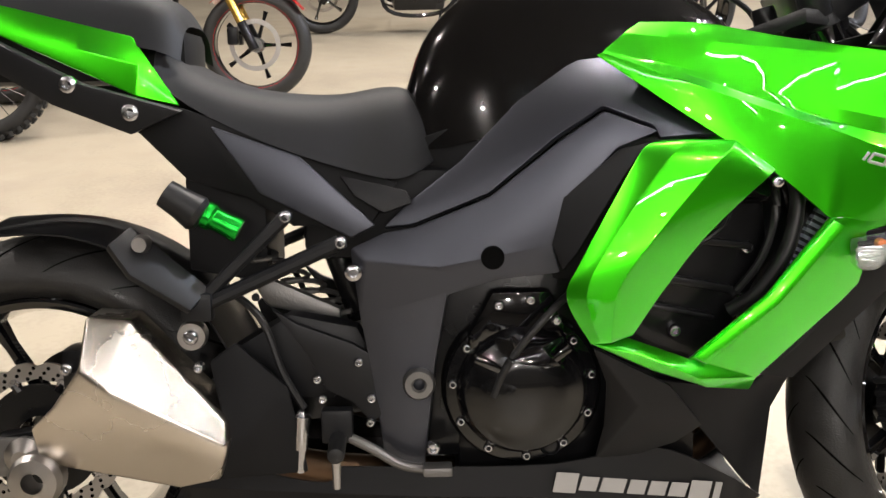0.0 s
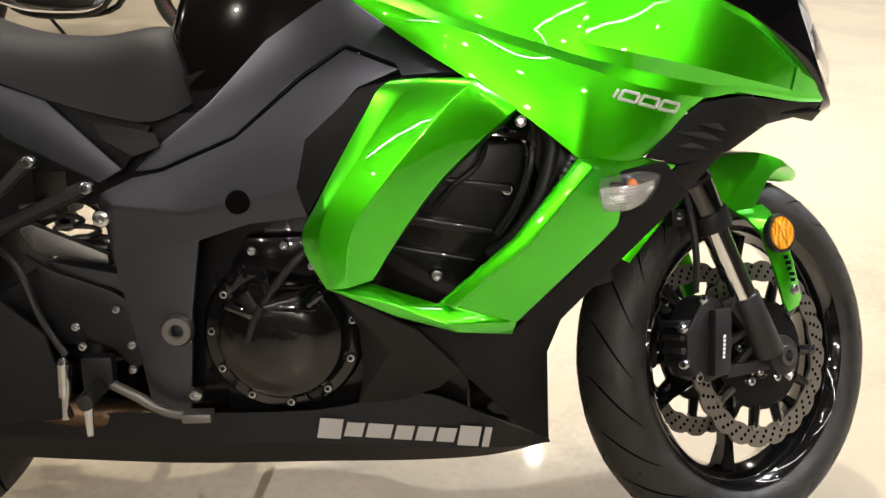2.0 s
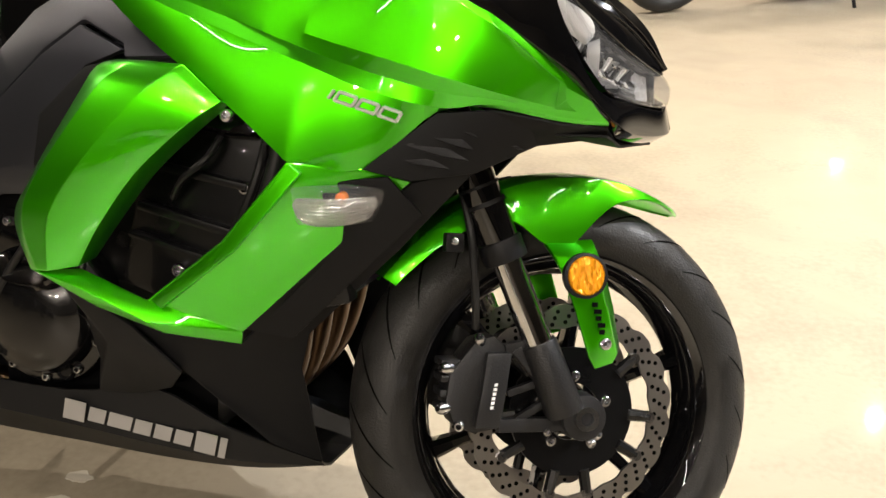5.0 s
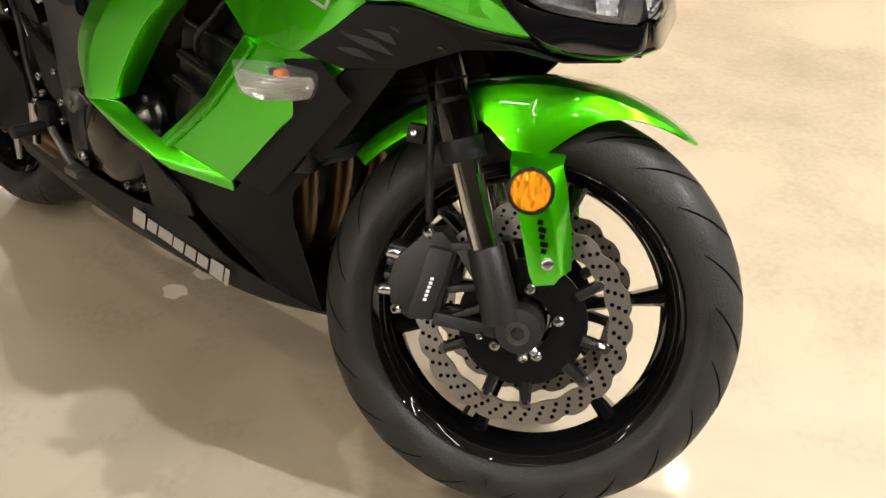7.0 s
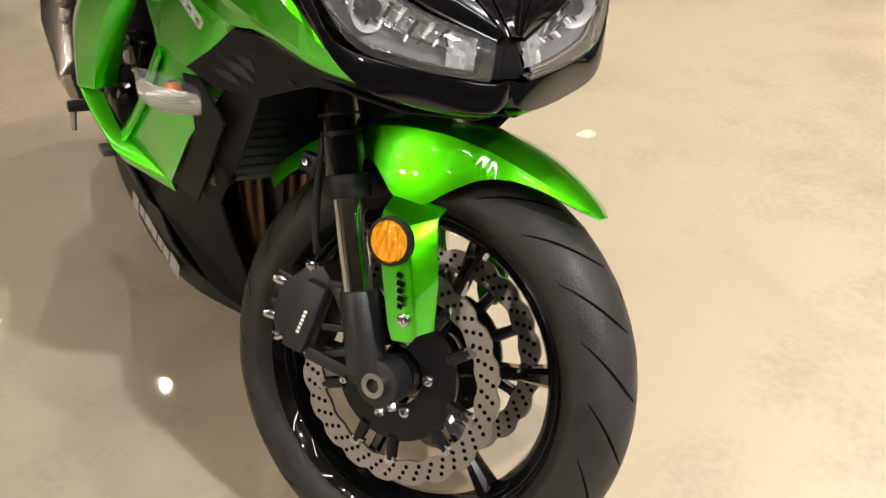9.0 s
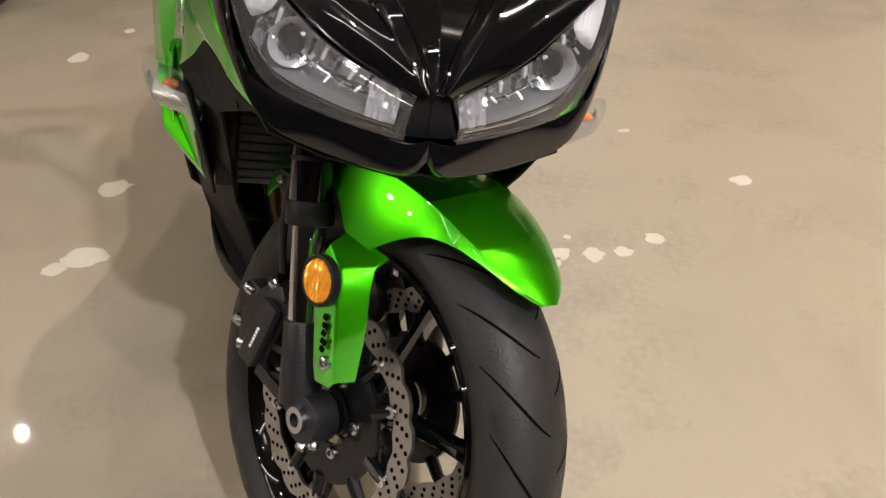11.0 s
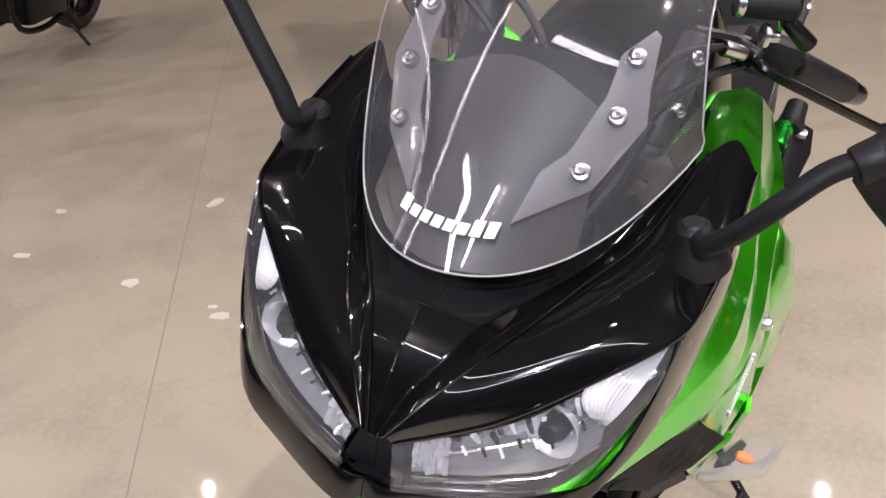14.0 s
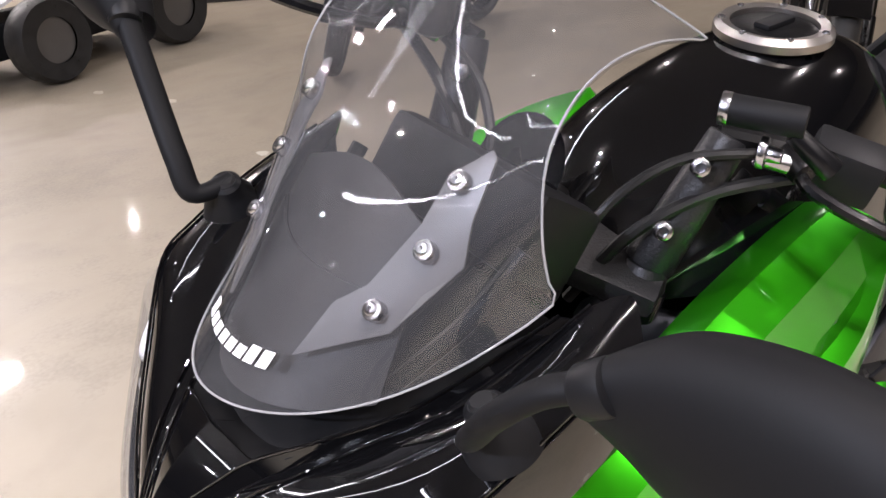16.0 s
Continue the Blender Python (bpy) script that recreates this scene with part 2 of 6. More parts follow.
def poly(pts, faces, thick=0.004, bevel=0.0018):
    """A folded panel from corner points and faces, with thickness and eased edges."""
    bm = bmesh.new()
    vs = [bm.verts.new(p) for p in pts]
    for f in faces:
        bm.faces.new([vs[i] for i in f])
    bmesh.ops.recalc_face_normals(bm, faces=bm.faces)
    if thick:
        bmesh.ops.solidify(bm, geom=bm.faces[:], thickness=thick)
    if bevel:
        ease(bm, bevel)
    return bm


def ease(bm, width, segments=2, angle=25):
    bm.normal_update()
    edges = [e for e in bm.edges if len(e.link_faces) == 2 and e.calc_face_angle(0) > radians(angle)]
    bmesh.ops.bevel(bm, geom=edges, offset=width, segments=segments, profile=0.6, affect="EDGES", clamp_overlap=True)


def prism(outline, y0, y1, bevel=0.003):
    """A plate with an outline in x, z that reaches from y0 to y1."""
    bm = bmesh.new()
    a = [bm.verts.new((x, y0, z)) for x, z in outline]
    b = [bm.verts.new((x, y1, z)) for x, z in outline]
    bm.faces.new(a)
    bm.faces.new(b[::-1])
    for i in range(len(a)):
        j = (i + 1) % len(a)
        bm.faces.new((a[i], b[i], b[j], a[j]))
    bmesh.ops.recalc_face_normals(bm, faces=bm.faces)
    if bevel:
        ease(bm, bevel)
    return bm


def join(*bms):
    out = bms[0]
    for b in bms[1:]:
        me = bpy.data.meshes.new("tmp")
        b.to_mesh(me)
        b.free()
        out.from_mesh(me)
        bpy.data.meshes.remove(me)
    return out


def rod(p0, p1, r0, r1=None, seg=20, bevel=0.0):
    """A straight round bar, or a cone."""
    p0, p1 = Vector(p0), Vector(p1)
    d = p1 - p0
    bm = bmesh.new()
    bmesh.ops.create_cone(bm, cap_ends=True, segments=seg, radius1=r0, radius2=r0 if r1 is None else r1, depth=d.length)
    if bevel:
        ease(bm, bevel, 2, 50)
    m = Matrix.Translation((p0 + p1) / 2) @ d.to_track_quat("Z", "Y").to_matrix().to_4x4()
    bmesh.ops.transform(bm, matrix=m, verts=bm.verts)
    return bm


def tube(pts, r, seg=10, n=6, r_end=None):
    """A bent round bar or hose through the points."""
    line = spline(pts, n)
    bm = bmesh.new()
    rings, up = [], Vector((0.13, 0.31, 0.94))
    for i, p in enumerate(line):
        d = (line[min(i + 1, len(line) - 1)] - line[max(i - 1, 0)]).normalized()
        u = d.cross(up).normalized()
        v = d.cross(u)
        rr = r if r_end is None else r + (r_end - r) * i / (len(line) - 1)
        rings.append([bm.verts.new(p + rr * (math.cos(a) * u + math.sin(a) * v)) for a in (2 * math.pi * k / seg for k in range(seg))])
    for a, b in zip(rings, rings[1:]):
        for k in range(seg):
            bm.faces.new((a[k], a[(k + 1) % seg], b[(k + 1) % seg], b[k]))
    bm.faces.new(rings[0])
    bm.faces.new(rings[-1][::-1])
    return bm


def box(lo, hi, bevel=0.004):
    bm = bmesh.new()
    bmesh.ops.create_cube(bm, size=1)
    lo, hi = Vector(lo), Vector(hi)
    bmesh.ops.transform(bm, matrix=Matrix.Translation((lo + hi) / 2) @ Matrix.Diagonal((*(hi - lo), 1)), verts=bm.verts)
    if bevel:
        ease(bm, bevel)
    return bm


def lathe(profile, seg=48, axis="Y"):
    """A turned body: profile of (radius, along) about the y axis."""
    bm = bmesh.new()
    rings = []
    for k in range(seg):
        a = 2 * math.pi * k / seg
        rings.append([bm.verts.new((r * math.cos(a), y, r * math.sin(a))) for r, y in profile])
    for k in range(seg):
        a, b = rings[k], rings[(k + 1) % seg]
        for i in range(len(profile) - 1):
            bm.faces.new((a[i], a[i + 1], b[i + 1], b[i]))
    bmesh.ops.remove_doubles(bm, verts=bm.verts, dist=0.00005)
    return bm


def hull(pts, bevel=0.003):
    """A rounded solid round the points."""
    bm = bmesh.new()
    for p in pts:
        bm.verts.new(p)
    out = bmesh.ops.convex_hull(bm, input=bm.verts)
    bmesh.ops.delete(bm, geom=[g for g in out["geom_interior"] if isinstance(g, bmesh.types.BMVert)], context="VERTS")
    bmesh.ops.dissolve_limit(bm, angle_limit=radians(2), verts=bm.verts, edges=bm.edges)
    if bevel:
        ease(bm, bevel, 2, 8)
    return bm


def bar(p, q, w, y0, y1, bevel=0.002):
    """A flat bar from p to q in x, z, of width w, that reaches from y0 to y1."""
    (px, pz), (qx, qz) = p, q
    k = w / 2 / math.hypot(qx - px, qz - pz)
    nx, nz = -(qz - pz) * k, (qx - px) * k
    return prism([(px + nx, pz + nz), (qx + nx, qz + nz), (qx - nx, qz - nz), (px - nx, pz - nz)], min(y0, y1), max(y0, y1), bevel)


def along(line, q):
    """The point at the share q of a polyline."""
    f = min(max(q, 0.0), 1.0) * (len(line) - 1)
    i = min(int(f), len(line) - 2)
    return line[i].lerp(line[i + 1], f - i)


def moved(bm, m):
    bmesh.ops.transform(bm, matrix=m, verts=bm.verts)
    return bm


def bolt(p, n, r=0.008, h=0.005):
    """A domed hex-socket bolt head at p, facing n."""
    p, n = Vector(p), Vector(n).normalized()
    bm = lathe([(0, h * 0.1), (r * 0.40, h * 0.1), (r * 0.46, h), (r * 0.68, h * 0.97), (r * 0.9, h * 0.72), (r, h * 0.3), (r, -0.004), (0, -0.004)], 12)
    return moved(bm, Matrix.Translation(p) @ n.to_track_quat("Y", "Z").to_matrix().to_4x4())


# ---- the room ----
def build_room():
    def plane_box(name, lo, hi, material, label, bevel=0.0):
        return part(name, box(lo, hi, bevel), material, None, label, kind="structure", category=name.split("_")[0])

    plane_box("floor", (-30, -30, -0.2), (30, 30, 0), CONCRETE, "polished tan concrete showroom floor with pale filler spots")
    plane_box("ceiling", (-30, -30, CEILING), (30, 30, CEILING + 0.2), CEILMAT, "dark painted ceiling with lamps")
    for name, lo, hi in (("wall_north", (-26, 26, 0), (26, 26.2, CEILING)), ("wall_south", (-26, -26.2, 0), (26, -26, CEILING)),
                         ("wall_east", (26, -26, 0), (26.2, 26, CEILING)), ("wall_west", (-26.2, -26, 0), (-26, 26, CEILING))):
        plane_box(name, lo, hi, WALL, "plain painted showroom wall")
    for name, lo, hi in (("baseboard", (-25.8, -25.99, 0), (25.8, -25.85, 1.1)), ("baseboard", (-25.8, 25.85, 0), (25.8, 25.99, 1.1)),
                         ("baseboard", (-25.99, -25.8, 0), (-25.85, 25.8, 1.1)), ("baseboard", (25.85, -25.8, 0), (25.99, 25.8, 1.1))):
        plane_box(name, lo, hi, DARKWALL, "dark panelled lower wall")

    a, b = Vector((-0.7, -9.6, 0)), Vector((-3.7, -5.0, 0))
    low = part("partition", box((0, -0.05, 0), ((b - a).length, 0.05, 1.0), 0.006), DARKWALL, None, "low dark partition behind the parked machines", kind="structure", category="partition")
    low.location, low.rotation_euler = a, (0, 0, math.atan2(b.y - a.y, b.x - a.x))


def plain_lamp(x, y):
    """A small round ceiling lamp with a glowing face."""
    top = new("ceiling_lamp")
    top.location = (x, y, CEILING)
    tagged(top, "small round ceiling lamp with a bright face", "lamp", "ceiling lamps")
    part("stem", rod((0, 0, -0.3), (0, 0, 0), 0.012, seg=8), LAMPBODY, top)
    part("housing", rod((0, 0, -0.425), (0, 0, -0.30), 0.07, 0.05, 20, 0.004), LAMPBODY, top)
    part("lamp_face", rod((0, 0, -0.432), (0, 0, -0.426), 0.045, 0.045, 16), SPOTGLOW, top)


def spot_lamp(x, y, power, size=0.075, spread=180, tone=WARM):
    """A round ceiling lamp on a short stem; also serves as added fill."""
    top = new("ceiling_lamp")
    top.location = (x, y, CEILING)
    tagged(top, "round dark ceiling lamp with a bright face, two of them added fill", "lamp", "ceiling lamps")
    part("stem", rod((0, 0, -0.3), (0, 0, 0), 0.012), LAMPBODY, top)
    part("housing", moved(lathe([(0.0, 0.12), (0.06, 0.12), (0.105, 0.0), (0.098, 0.0), (0.09, 0.012), (0.0, 0.012)], 32),
                          Matrix.Translation((0, 0, -0.42)) @ Matrix.Rotation(radians(90), 4, "X")), LAMPBODY, top)
    lamp = bpy.data.lights.new("lamp_light", "AREA")
    lamp.shape, lamp.size, lamp.energy, lamp.color = "DISK", size, power, tone
    lamp.spread = radians(spread)
    ob = new("lamp_light", lamp)
    ob.parent = top
    ob.location = (0, 0, -0.43)


build_room()


# ---- the motorcycle: built upright along x, then leaned onto its side stand ----
bike = new("motorcycle")
bike.rotation_euler = (radians(-11.7), 0, 0)
tagged(bike, "green and black faired sport motorcycle leaning on its side stand", "motorcycle")

STEER_AXIS, STEER_FOOT = Vector((-0.4147, 0, 0.91)), Vector((1.547, 0, 0))
STEER = Matrix.Translation(STEER_FOOT) @ Matrix.Rotation(radians(32), 4, STEER_AXIS) @ Matrix.Translation(-STEER_FOOT)
FRONT_AXLE, REAR_AXLE = Vector((1.445, 0, 0.305)), Vector((0, 0, 0.316))
FRONT = STEER @ Matrix.Translation(FRONT_AXLE)
REAR = Matrix.Translation(REAR_AXLE)


def tyre_profile(R, half, depth):
    pts = []
    for k in range(17):
        a = math.pi * (k / 16 - 0.5)
        pts.append((R - depth + depth * math.cos(a) ** 0.8, half * math.sin(a)))
    rim = R - depth - 0.022
    return [(rim, -half * 0.72), (rim + 0.012, -half * 0.86)] + pts + [(rim + 0.012, half * 0.86), (rim, half * 0.72)]


def groove_shade_strips(R, half, depth, count):
    """Thin black strips that paint the shade of curved grooves, swept back from the crown to the shoulder."""
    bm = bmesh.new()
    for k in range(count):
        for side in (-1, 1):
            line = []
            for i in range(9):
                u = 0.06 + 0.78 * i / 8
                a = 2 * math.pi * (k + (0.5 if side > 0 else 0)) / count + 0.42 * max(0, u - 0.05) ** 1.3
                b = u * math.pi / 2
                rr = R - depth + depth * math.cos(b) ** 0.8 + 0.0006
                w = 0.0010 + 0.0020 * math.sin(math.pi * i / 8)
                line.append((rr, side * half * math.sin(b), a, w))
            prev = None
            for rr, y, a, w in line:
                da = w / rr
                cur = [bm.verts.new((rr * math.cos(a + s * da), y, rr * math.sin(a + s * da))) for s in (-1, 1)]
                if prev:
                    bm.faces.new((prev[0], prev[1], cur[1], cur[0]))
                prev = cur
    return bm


def rim_mesh(half, r_out=0.222):
    prof = [(r_out, -half), (r_out - 0.004, -half - 0.004), (0.206, -half + 0.004), (0.195, -half * 0.5), (0.188, 0), (0.195, half * 0.5),
            (0.206, half - 0.004), (r_out - 0.004, half + 0.004), (r_out, half), (0.210, half * 0.8), (0.205, 0), (0.210, -half * 0.8), (r_out, -half)]
    bms = [lathe(prof, 72)]
    return bms[0]


def spoke_mesh(a):
    bm = bmesh.new()
    secs = []
    for r, w, h in ((0.036, 0.014, 0.022), (0.09, 0.0095, 0.016), (0.15, 0.0085, 0.015), (0.196, 0.014, 0.02)):
        secs.append([bm.verts.new((r, sy * h, sw * w)) for sy, sw in ((-1, -0.5), (-0.6, -1), (0.6, -1), (1, -0.5), (1, 0.5), (0.6, 1), (-0.6, 1), (-1, 0.5))])
    for p, q in zip(secs, secs[1:]):
        for i in range(8):
            bm.faces.new((p[i], p[(i + 1) % 8], q[(i + 1) % 8], q[i]))
    return moved(bm, Matrix.Rotation(-a, 4, "Y"))


def disc_parts(R, r_in, lobes, side_y, m, parent, arms=10, carrier=True):
    """A petal brake rotor with shade painted for its drilled holes, black carrier and rivets."""
    n = lobes * 12
    bm = bmesh.new()
    ring = []
    for k in range(n):
        a = 2 * math.pi * k / n
        ph = (k % 12) / 12
        ro = R - 0.0055 * (0.5 + 0.5 * math.cos(2 * math.pi * ph)) ** 2.5
        ri = r_in + 0.003 * (0.5 + 0.5 * math.cos(2 * math.pi * ph))
        ring.append([bm.verts.new((rr * math.cos(a), side_y + dy, rr * math.sin(a))) for rr, dy in ((ro, -0.0024), (ro, 0.0024), (ri, 0.0024), (ri, -0.0024))])
    for k in range(n):
        a, b = ring[k], ring[(k + 1) % n]
        for i in range(4):
            bm.faces.new((a[i], a[(i + 1) % 4], b[(i + 1) % 4], b[i]))
    disc = part("brake_disc", moved(bm, m), DISC, parent, "drilled petal-edged steel brake disc", sharp=40)
    # Black plugs in the solid disc paint the shade of the drilled holes.
    bm = bmesh.new()
    for k in range(lobes * 2):
        for j, rr in enumerate((R - 0.009, R - 0.017, R - 0.025)):
            a = 2 * math.pi * (k + 0.25 + 0.28 * j) / (lobes * 2)
            h = rod((rr * math.cos(a), side_y - 0.0027, rr * math.sin(a)), (rr * math.cos(a), side_y + 0.0027, rr * math.sin(a)), 0.0031, seg=10)
            bm = join(bm, h)
    part("drilled_hole_shade", moved(bm, m), SHADEPRINT, disc, kind="stuff")
    if not carrier:
        return disc
    bms = [lathe([(0.090, side_y - 0.003), (0.090, side_y + 0.003), (0.040, side_y + 0.003), (0.040, side_y - 0.003), (0.090, side_y - 0.003)], 40)]
    for k in range(arms):
        a = 2 * math.pi * k / arms
        d, t = Vector((math.cos(a), 0, math.sin(a))), Vector((-math.sin(a), 0, math.cos(a)))
        sw = 0.45 if k % 2 else -0.45
        p0, p1 = d * 0.084 + t * 0.010 * sw + Vector((0, side_y, 0)), d * (r_in + 0.001) + t * 0.018 * sw + Vector((0, side_y, 0))
        part("carrier_arm", moved(rod(p0, p1, 0.0090, 0.0080, 8), m), ENGINE, disc)
    part("disc_carrier", moved(bms[0], m), ENGINE, disc, "black spider carrier")
    for k in range(arms):
        a = 2 * math.pi * k / arms + (0.0035 / 0.1) * (1 if k % 2 else -1) * 2
        c = Vector((math.cos(a), 0, math.sin(a))) * (r_in + 0.001)
        s = -1 if side_y < 0 else 1
        bm = lathe([(0.0, s * 0.0065), (0.0075, s * 0.0065), (0.0085, s * 0.003), (0.0085, -s * 0.003)], 14)
        part("rivet", moved(bm, m @ Matrix.Translation((c.x, side_y, c.z))), BOLT, disc)
    return disc


def build_wheels():
    w = part("front_wheel", moved(rim_mesh(0.047), FRONT), BLACK, bike, "gloss black six-spoke alloy front wheel turned to full lock")
    part("tyre", moved(lathe(tyre_profile(0.3, 0.060, 0.062), 96), FRONT), RUBBER, w, "black road tyre with curved tread grooves", sharp=60)
    part("tread_groove_shade", moved(groove_shade_strips(0.3, 0.060, 0.062, 22), FRONT), SHADEPRINT, w, kind="stuff")
    hub = [(0.012, -0.055), (0.034, -0.055), (0.042, -0.035), (0.042, 0.035), (0.034, 0.055), (0.012, 0.055), (0.012, -0.055)]
    part("hub", moved(lathe(hub, 32), FRONT), BLACK, w)
    for k in range(6):
        part("spoke", moved(spoke_mesh(math.pi * k / 3 + 0.35), FRONT), BLACK, w)
    for s in (-1, 1):
        disc_parts(0.150, 0.116, 20, s * 0.068, FRONT, bike)
        part("wheel_cap", moved(lathe([(0.012, s * 0.055), (0.03, s * 0.055), (0.028, s * 0.07), (0.012, s * 0.072), (0.012, s * 0.055)], 24), FRONT), ENGINE, w)
        for k in range(5):
            a = 2 * math.pi * k / 5 + 0.3
            part("disc_bolt", moved(bolt((0.050 * math.cos(a), s * 0.071, 0.050 * math.sin(a)), (0, s, 0), 0.0085, 0.006), FRONT), BOLT, w)
    part("valve", moved(rod((0.188 * math.cos(4.4), 0, 0.188 * math.sin(4.4)), (0.155 * math.cos(4.4), -0.006, 0.155 * math.sin(4.4)), 0.004, 0.003), FRONT), HOSE, w)
    r = part("rear_wheel", moved(rim_mesh(0.076), REAR), BLACK, bike, "gloss black alloy rear wheel")
    part("tyre", moved(lathe(tyre_profile(0.311, 0.095, 0.066), 96), REAR), RUBBER, r, "wide black rear tyre", sharp=60)
    part("tread_groove_shade", moved(groove_shade_strips(0.311, 0.095, 0.066, 16), REAR), SHADEPRINT, r, kind="stuff")
    part("hub", moved(lathe(hub, 32), REAR), BLACK, r)
    for k in range(6):
        part("spoke", moved(spoke_mesh(math.pi * k / 3), REAR), BLACK, r)
    disc_parts(0.125, 0.096, 16, -0.085, REAR, bike)
    part("sprocket", moved(lathe([(0.098, 0.098), (0.098, 0.104), (0.07, 0.104), (0.07, 0.098), (0.098, 0.098)], 60), REAR), ENGINE, r)


build_wheels()


# ---- front fork, mudguard and calipers (in straight-ahead place, then steered) ----
def build_front():
    ax = STEER_AXIS
    for s in (-1, 1):
        base = Vector((1.421, s * 0.105, 0.310))
        leg = part("fork_leg", moved(rod(base + ax * 0.235, base + ax * 0.66, 0.0265, 0.0265, 28, 0.002), STEER), BLACK, bike, "gloss black upper fork tube")
        part("fork_collar", moved(join(rod(base + ax * 0.222, base + ax * 0.252, 0.030, 0.030, 28, 0.003), rod(base + ax * 0.30, base + ax * 0.306, 0.0275, 0.0275, 28),
                                       rod(base + ax * 0.325, base + ax * 0.329, 0.0275, 0.0275, 28)), STEER), PLASTIC, leg)
        part("fork_slider", moved(rod(base + ax * 0.07, base + ax * 0.235, 0.0205, 0.0205, 28), STEER), CHROME, leg, "polished steel fork slider")
        lug = join(rod(base + ax * 0.0, base + ax * 0.105, 0.027, 0.025, 24, 0.004),
                   rod((1.445, s * 0.082, 0.305), (1.445, s * 0.118, 0.305), 0.033, 0.031, 28, 0.003))
        part("axle_lug", moved(lug, STEER), FORKLUG, leg, "dark grey cast axle clamp")
        part("axle_nut", moved(join(lathe([(0.009, -0.006), (0.0165, -0.006), (0.0165, 0.006), (0.009, 0.006), (0.009, -0.006)], 24)), STEER @ Matrix.Translation((1.445, s * 0.121, 0.305))), BOLT, leg)
        part("pinch_bolt", moved(bolt((1.470, s * 0.104, 0.279), (0.5, s * 0.2, -0.5), 0.0075), STEER), BOLT, leg)
        part("pinch_bolt", moved(bolt((1.458, s * 0.112, 0.270), (0.3, s * 0.6, -0.5), 0.0075), STEER), BOLT, leg)
        # radial four-piston caliper behind the leg, with its ribbed bracket
        c = Matrix.Translation((1.445, 0, 0.305))
        cal = part("brake_caliper", moved(prism([(-.186, .056), (-.152, .100), (-.128, .108), (-.100, .086), (-.112, -.016), (-.150, -.024), (-.178, -.012), (-.190, .02)], min(s * .050, s * .104), max(s * .050, s * .104), .006), STEER @ c), FORKLUG, bike, "dark grey radial brake caliper")
        part("caliper_face", moved(prism([(-.140, .086), (-.106, .086), (-.112, .030), (-.120, -.014), (-.153, -.014), (-.146, .034)], min(s * .103, s * .119), max(s * .103, s * .119), .004), STEER @ c), FORKLUG, cal, "flat caliper face with small white bars")
        for k in range(6):
            z = .046 - .0060 * k
            part("lettering_bar", moved(prism([(-.1290 - .0009 * k, z), (-.1245 - .0009 * k, z + .0005), (-.1250 - .0009 * k, z - .0036), (-.1295 - .0009 * k, z - .004)], min(s * .1190, s * .1196), max(s * .1190, s * .1196), 0), STEER @ c), WHITE, cal)
        for z in (.070, .050, .030, .010):
            part("caliper_rib", moved(box((-.197, min(s * .056, s * .100), z - .006), (-.165, max(s * .056, s * .100), z + .004), .003), STEER @ c), FORKLUG, cal)
        for x, z, n in ((-.145, .098, (-.4, s * .6, .6)), (-.168, -.011, (-.4, s * .9, -.2)), (-.188, .062, (-1, s * .5, .2)), (-.190, .010, (-1, s * .5, 0))):
            part("caliper_bolt", moved(bolt((x, s * .098, z), n, 0.0085, 0.012), STEER @ c), BOLT, cal)
        bracket = join(bar((-.112, .088), (-.052, .100), .016, s * .092, s * .108), bar((-.098, .090), (-.032, .016), .014, s * .094, s * .110), bar((-.118, -.012), (-.008, -.010), .018, s * .092, s * .110),
                       bar((-.106, .030), (-.060, .046), .010, s * .094, s * .106), bar((-.092, -.006), (-.040, .026), .010, s * .094, s * .106))
        part("caliper_bracket", moved(bracket, STEER @ c), FORKLUG, cal, "open cast caliper bracket")
        for (x, z) in ((-0.046, 0.030), (-0.050, -0.020)):
            part("bracket_bolt", moved(bolt((x, s * 0.110, z), (0, s, 0), 0.006), STEER @ c), BOLT, cal)
        hose = [(1.295, s * 0.09, 0.420), (1.288, s * 0.105, 0.47), (1.278, s * 0.11, 0.54), (1.262, s * 0.1, 0.61), (1.235, s * 0.08, 0.69), (1.215, s * 0.06, 0.78)]
        part("brake_hose", moved(tube(hose, 0.0055), STEER), HOSE, cal)
        # reflector on its stay
        r = part("side_reflector", moved(lathe([(0.0, s * 0.006), (0.024, s * 0.006), (0.027, s * 0.002), (0.027, -s * 0.003)], 36), STEER @ Matrix.Translation((1.424, s * 0.146, 0.497))), AMBER, bike, "round amber reflector in a black rim")
        part("reflector_rim", moved(lathe([(0.026, s * 0.005), (0.030, s * 0.004), (0.030, -s * 0.006), (0.0, -s * 0.006)], 36), STEER @ Matrix.Translation((1.424, s * 0.146, 0.497))), PLASTIC, r)

    # mudguard: a crowned blade with a crease and side skirts, and a leg down each fork slider
    turns = (58, 61, 65, 70, 76, 82, 88, 94, 100, 106, 112, 120, 130, 140, 147)
    reach = (.20, .55, .78, .92, 1, 1, 1, 1, 1, 1, 1, 1, 1, .97, .9)
    skirt = (.329, .327, .324, .318, .308, .290, .262, .236, .228, .244, .280, .294, .299, .303, .306)
    half = (.058, .062, .066, .071, .078, .085, .092, .096, .098, .097, .092, .088, .086, .083, .078)

    def guard_row(v, k):
        return [(1.445 + r * math.cos(radians(a)), v * h * w * k, .305 + r * math.sin(radians(a))) for a, w, h, r in
                ((a, w, h, (.337 - .013 * (abs(v) * w) ** 1.7 - .004 * (1 - w)) if k < 1 else r) for a, w, h, r in zip(turns, reach, half, skirt))]

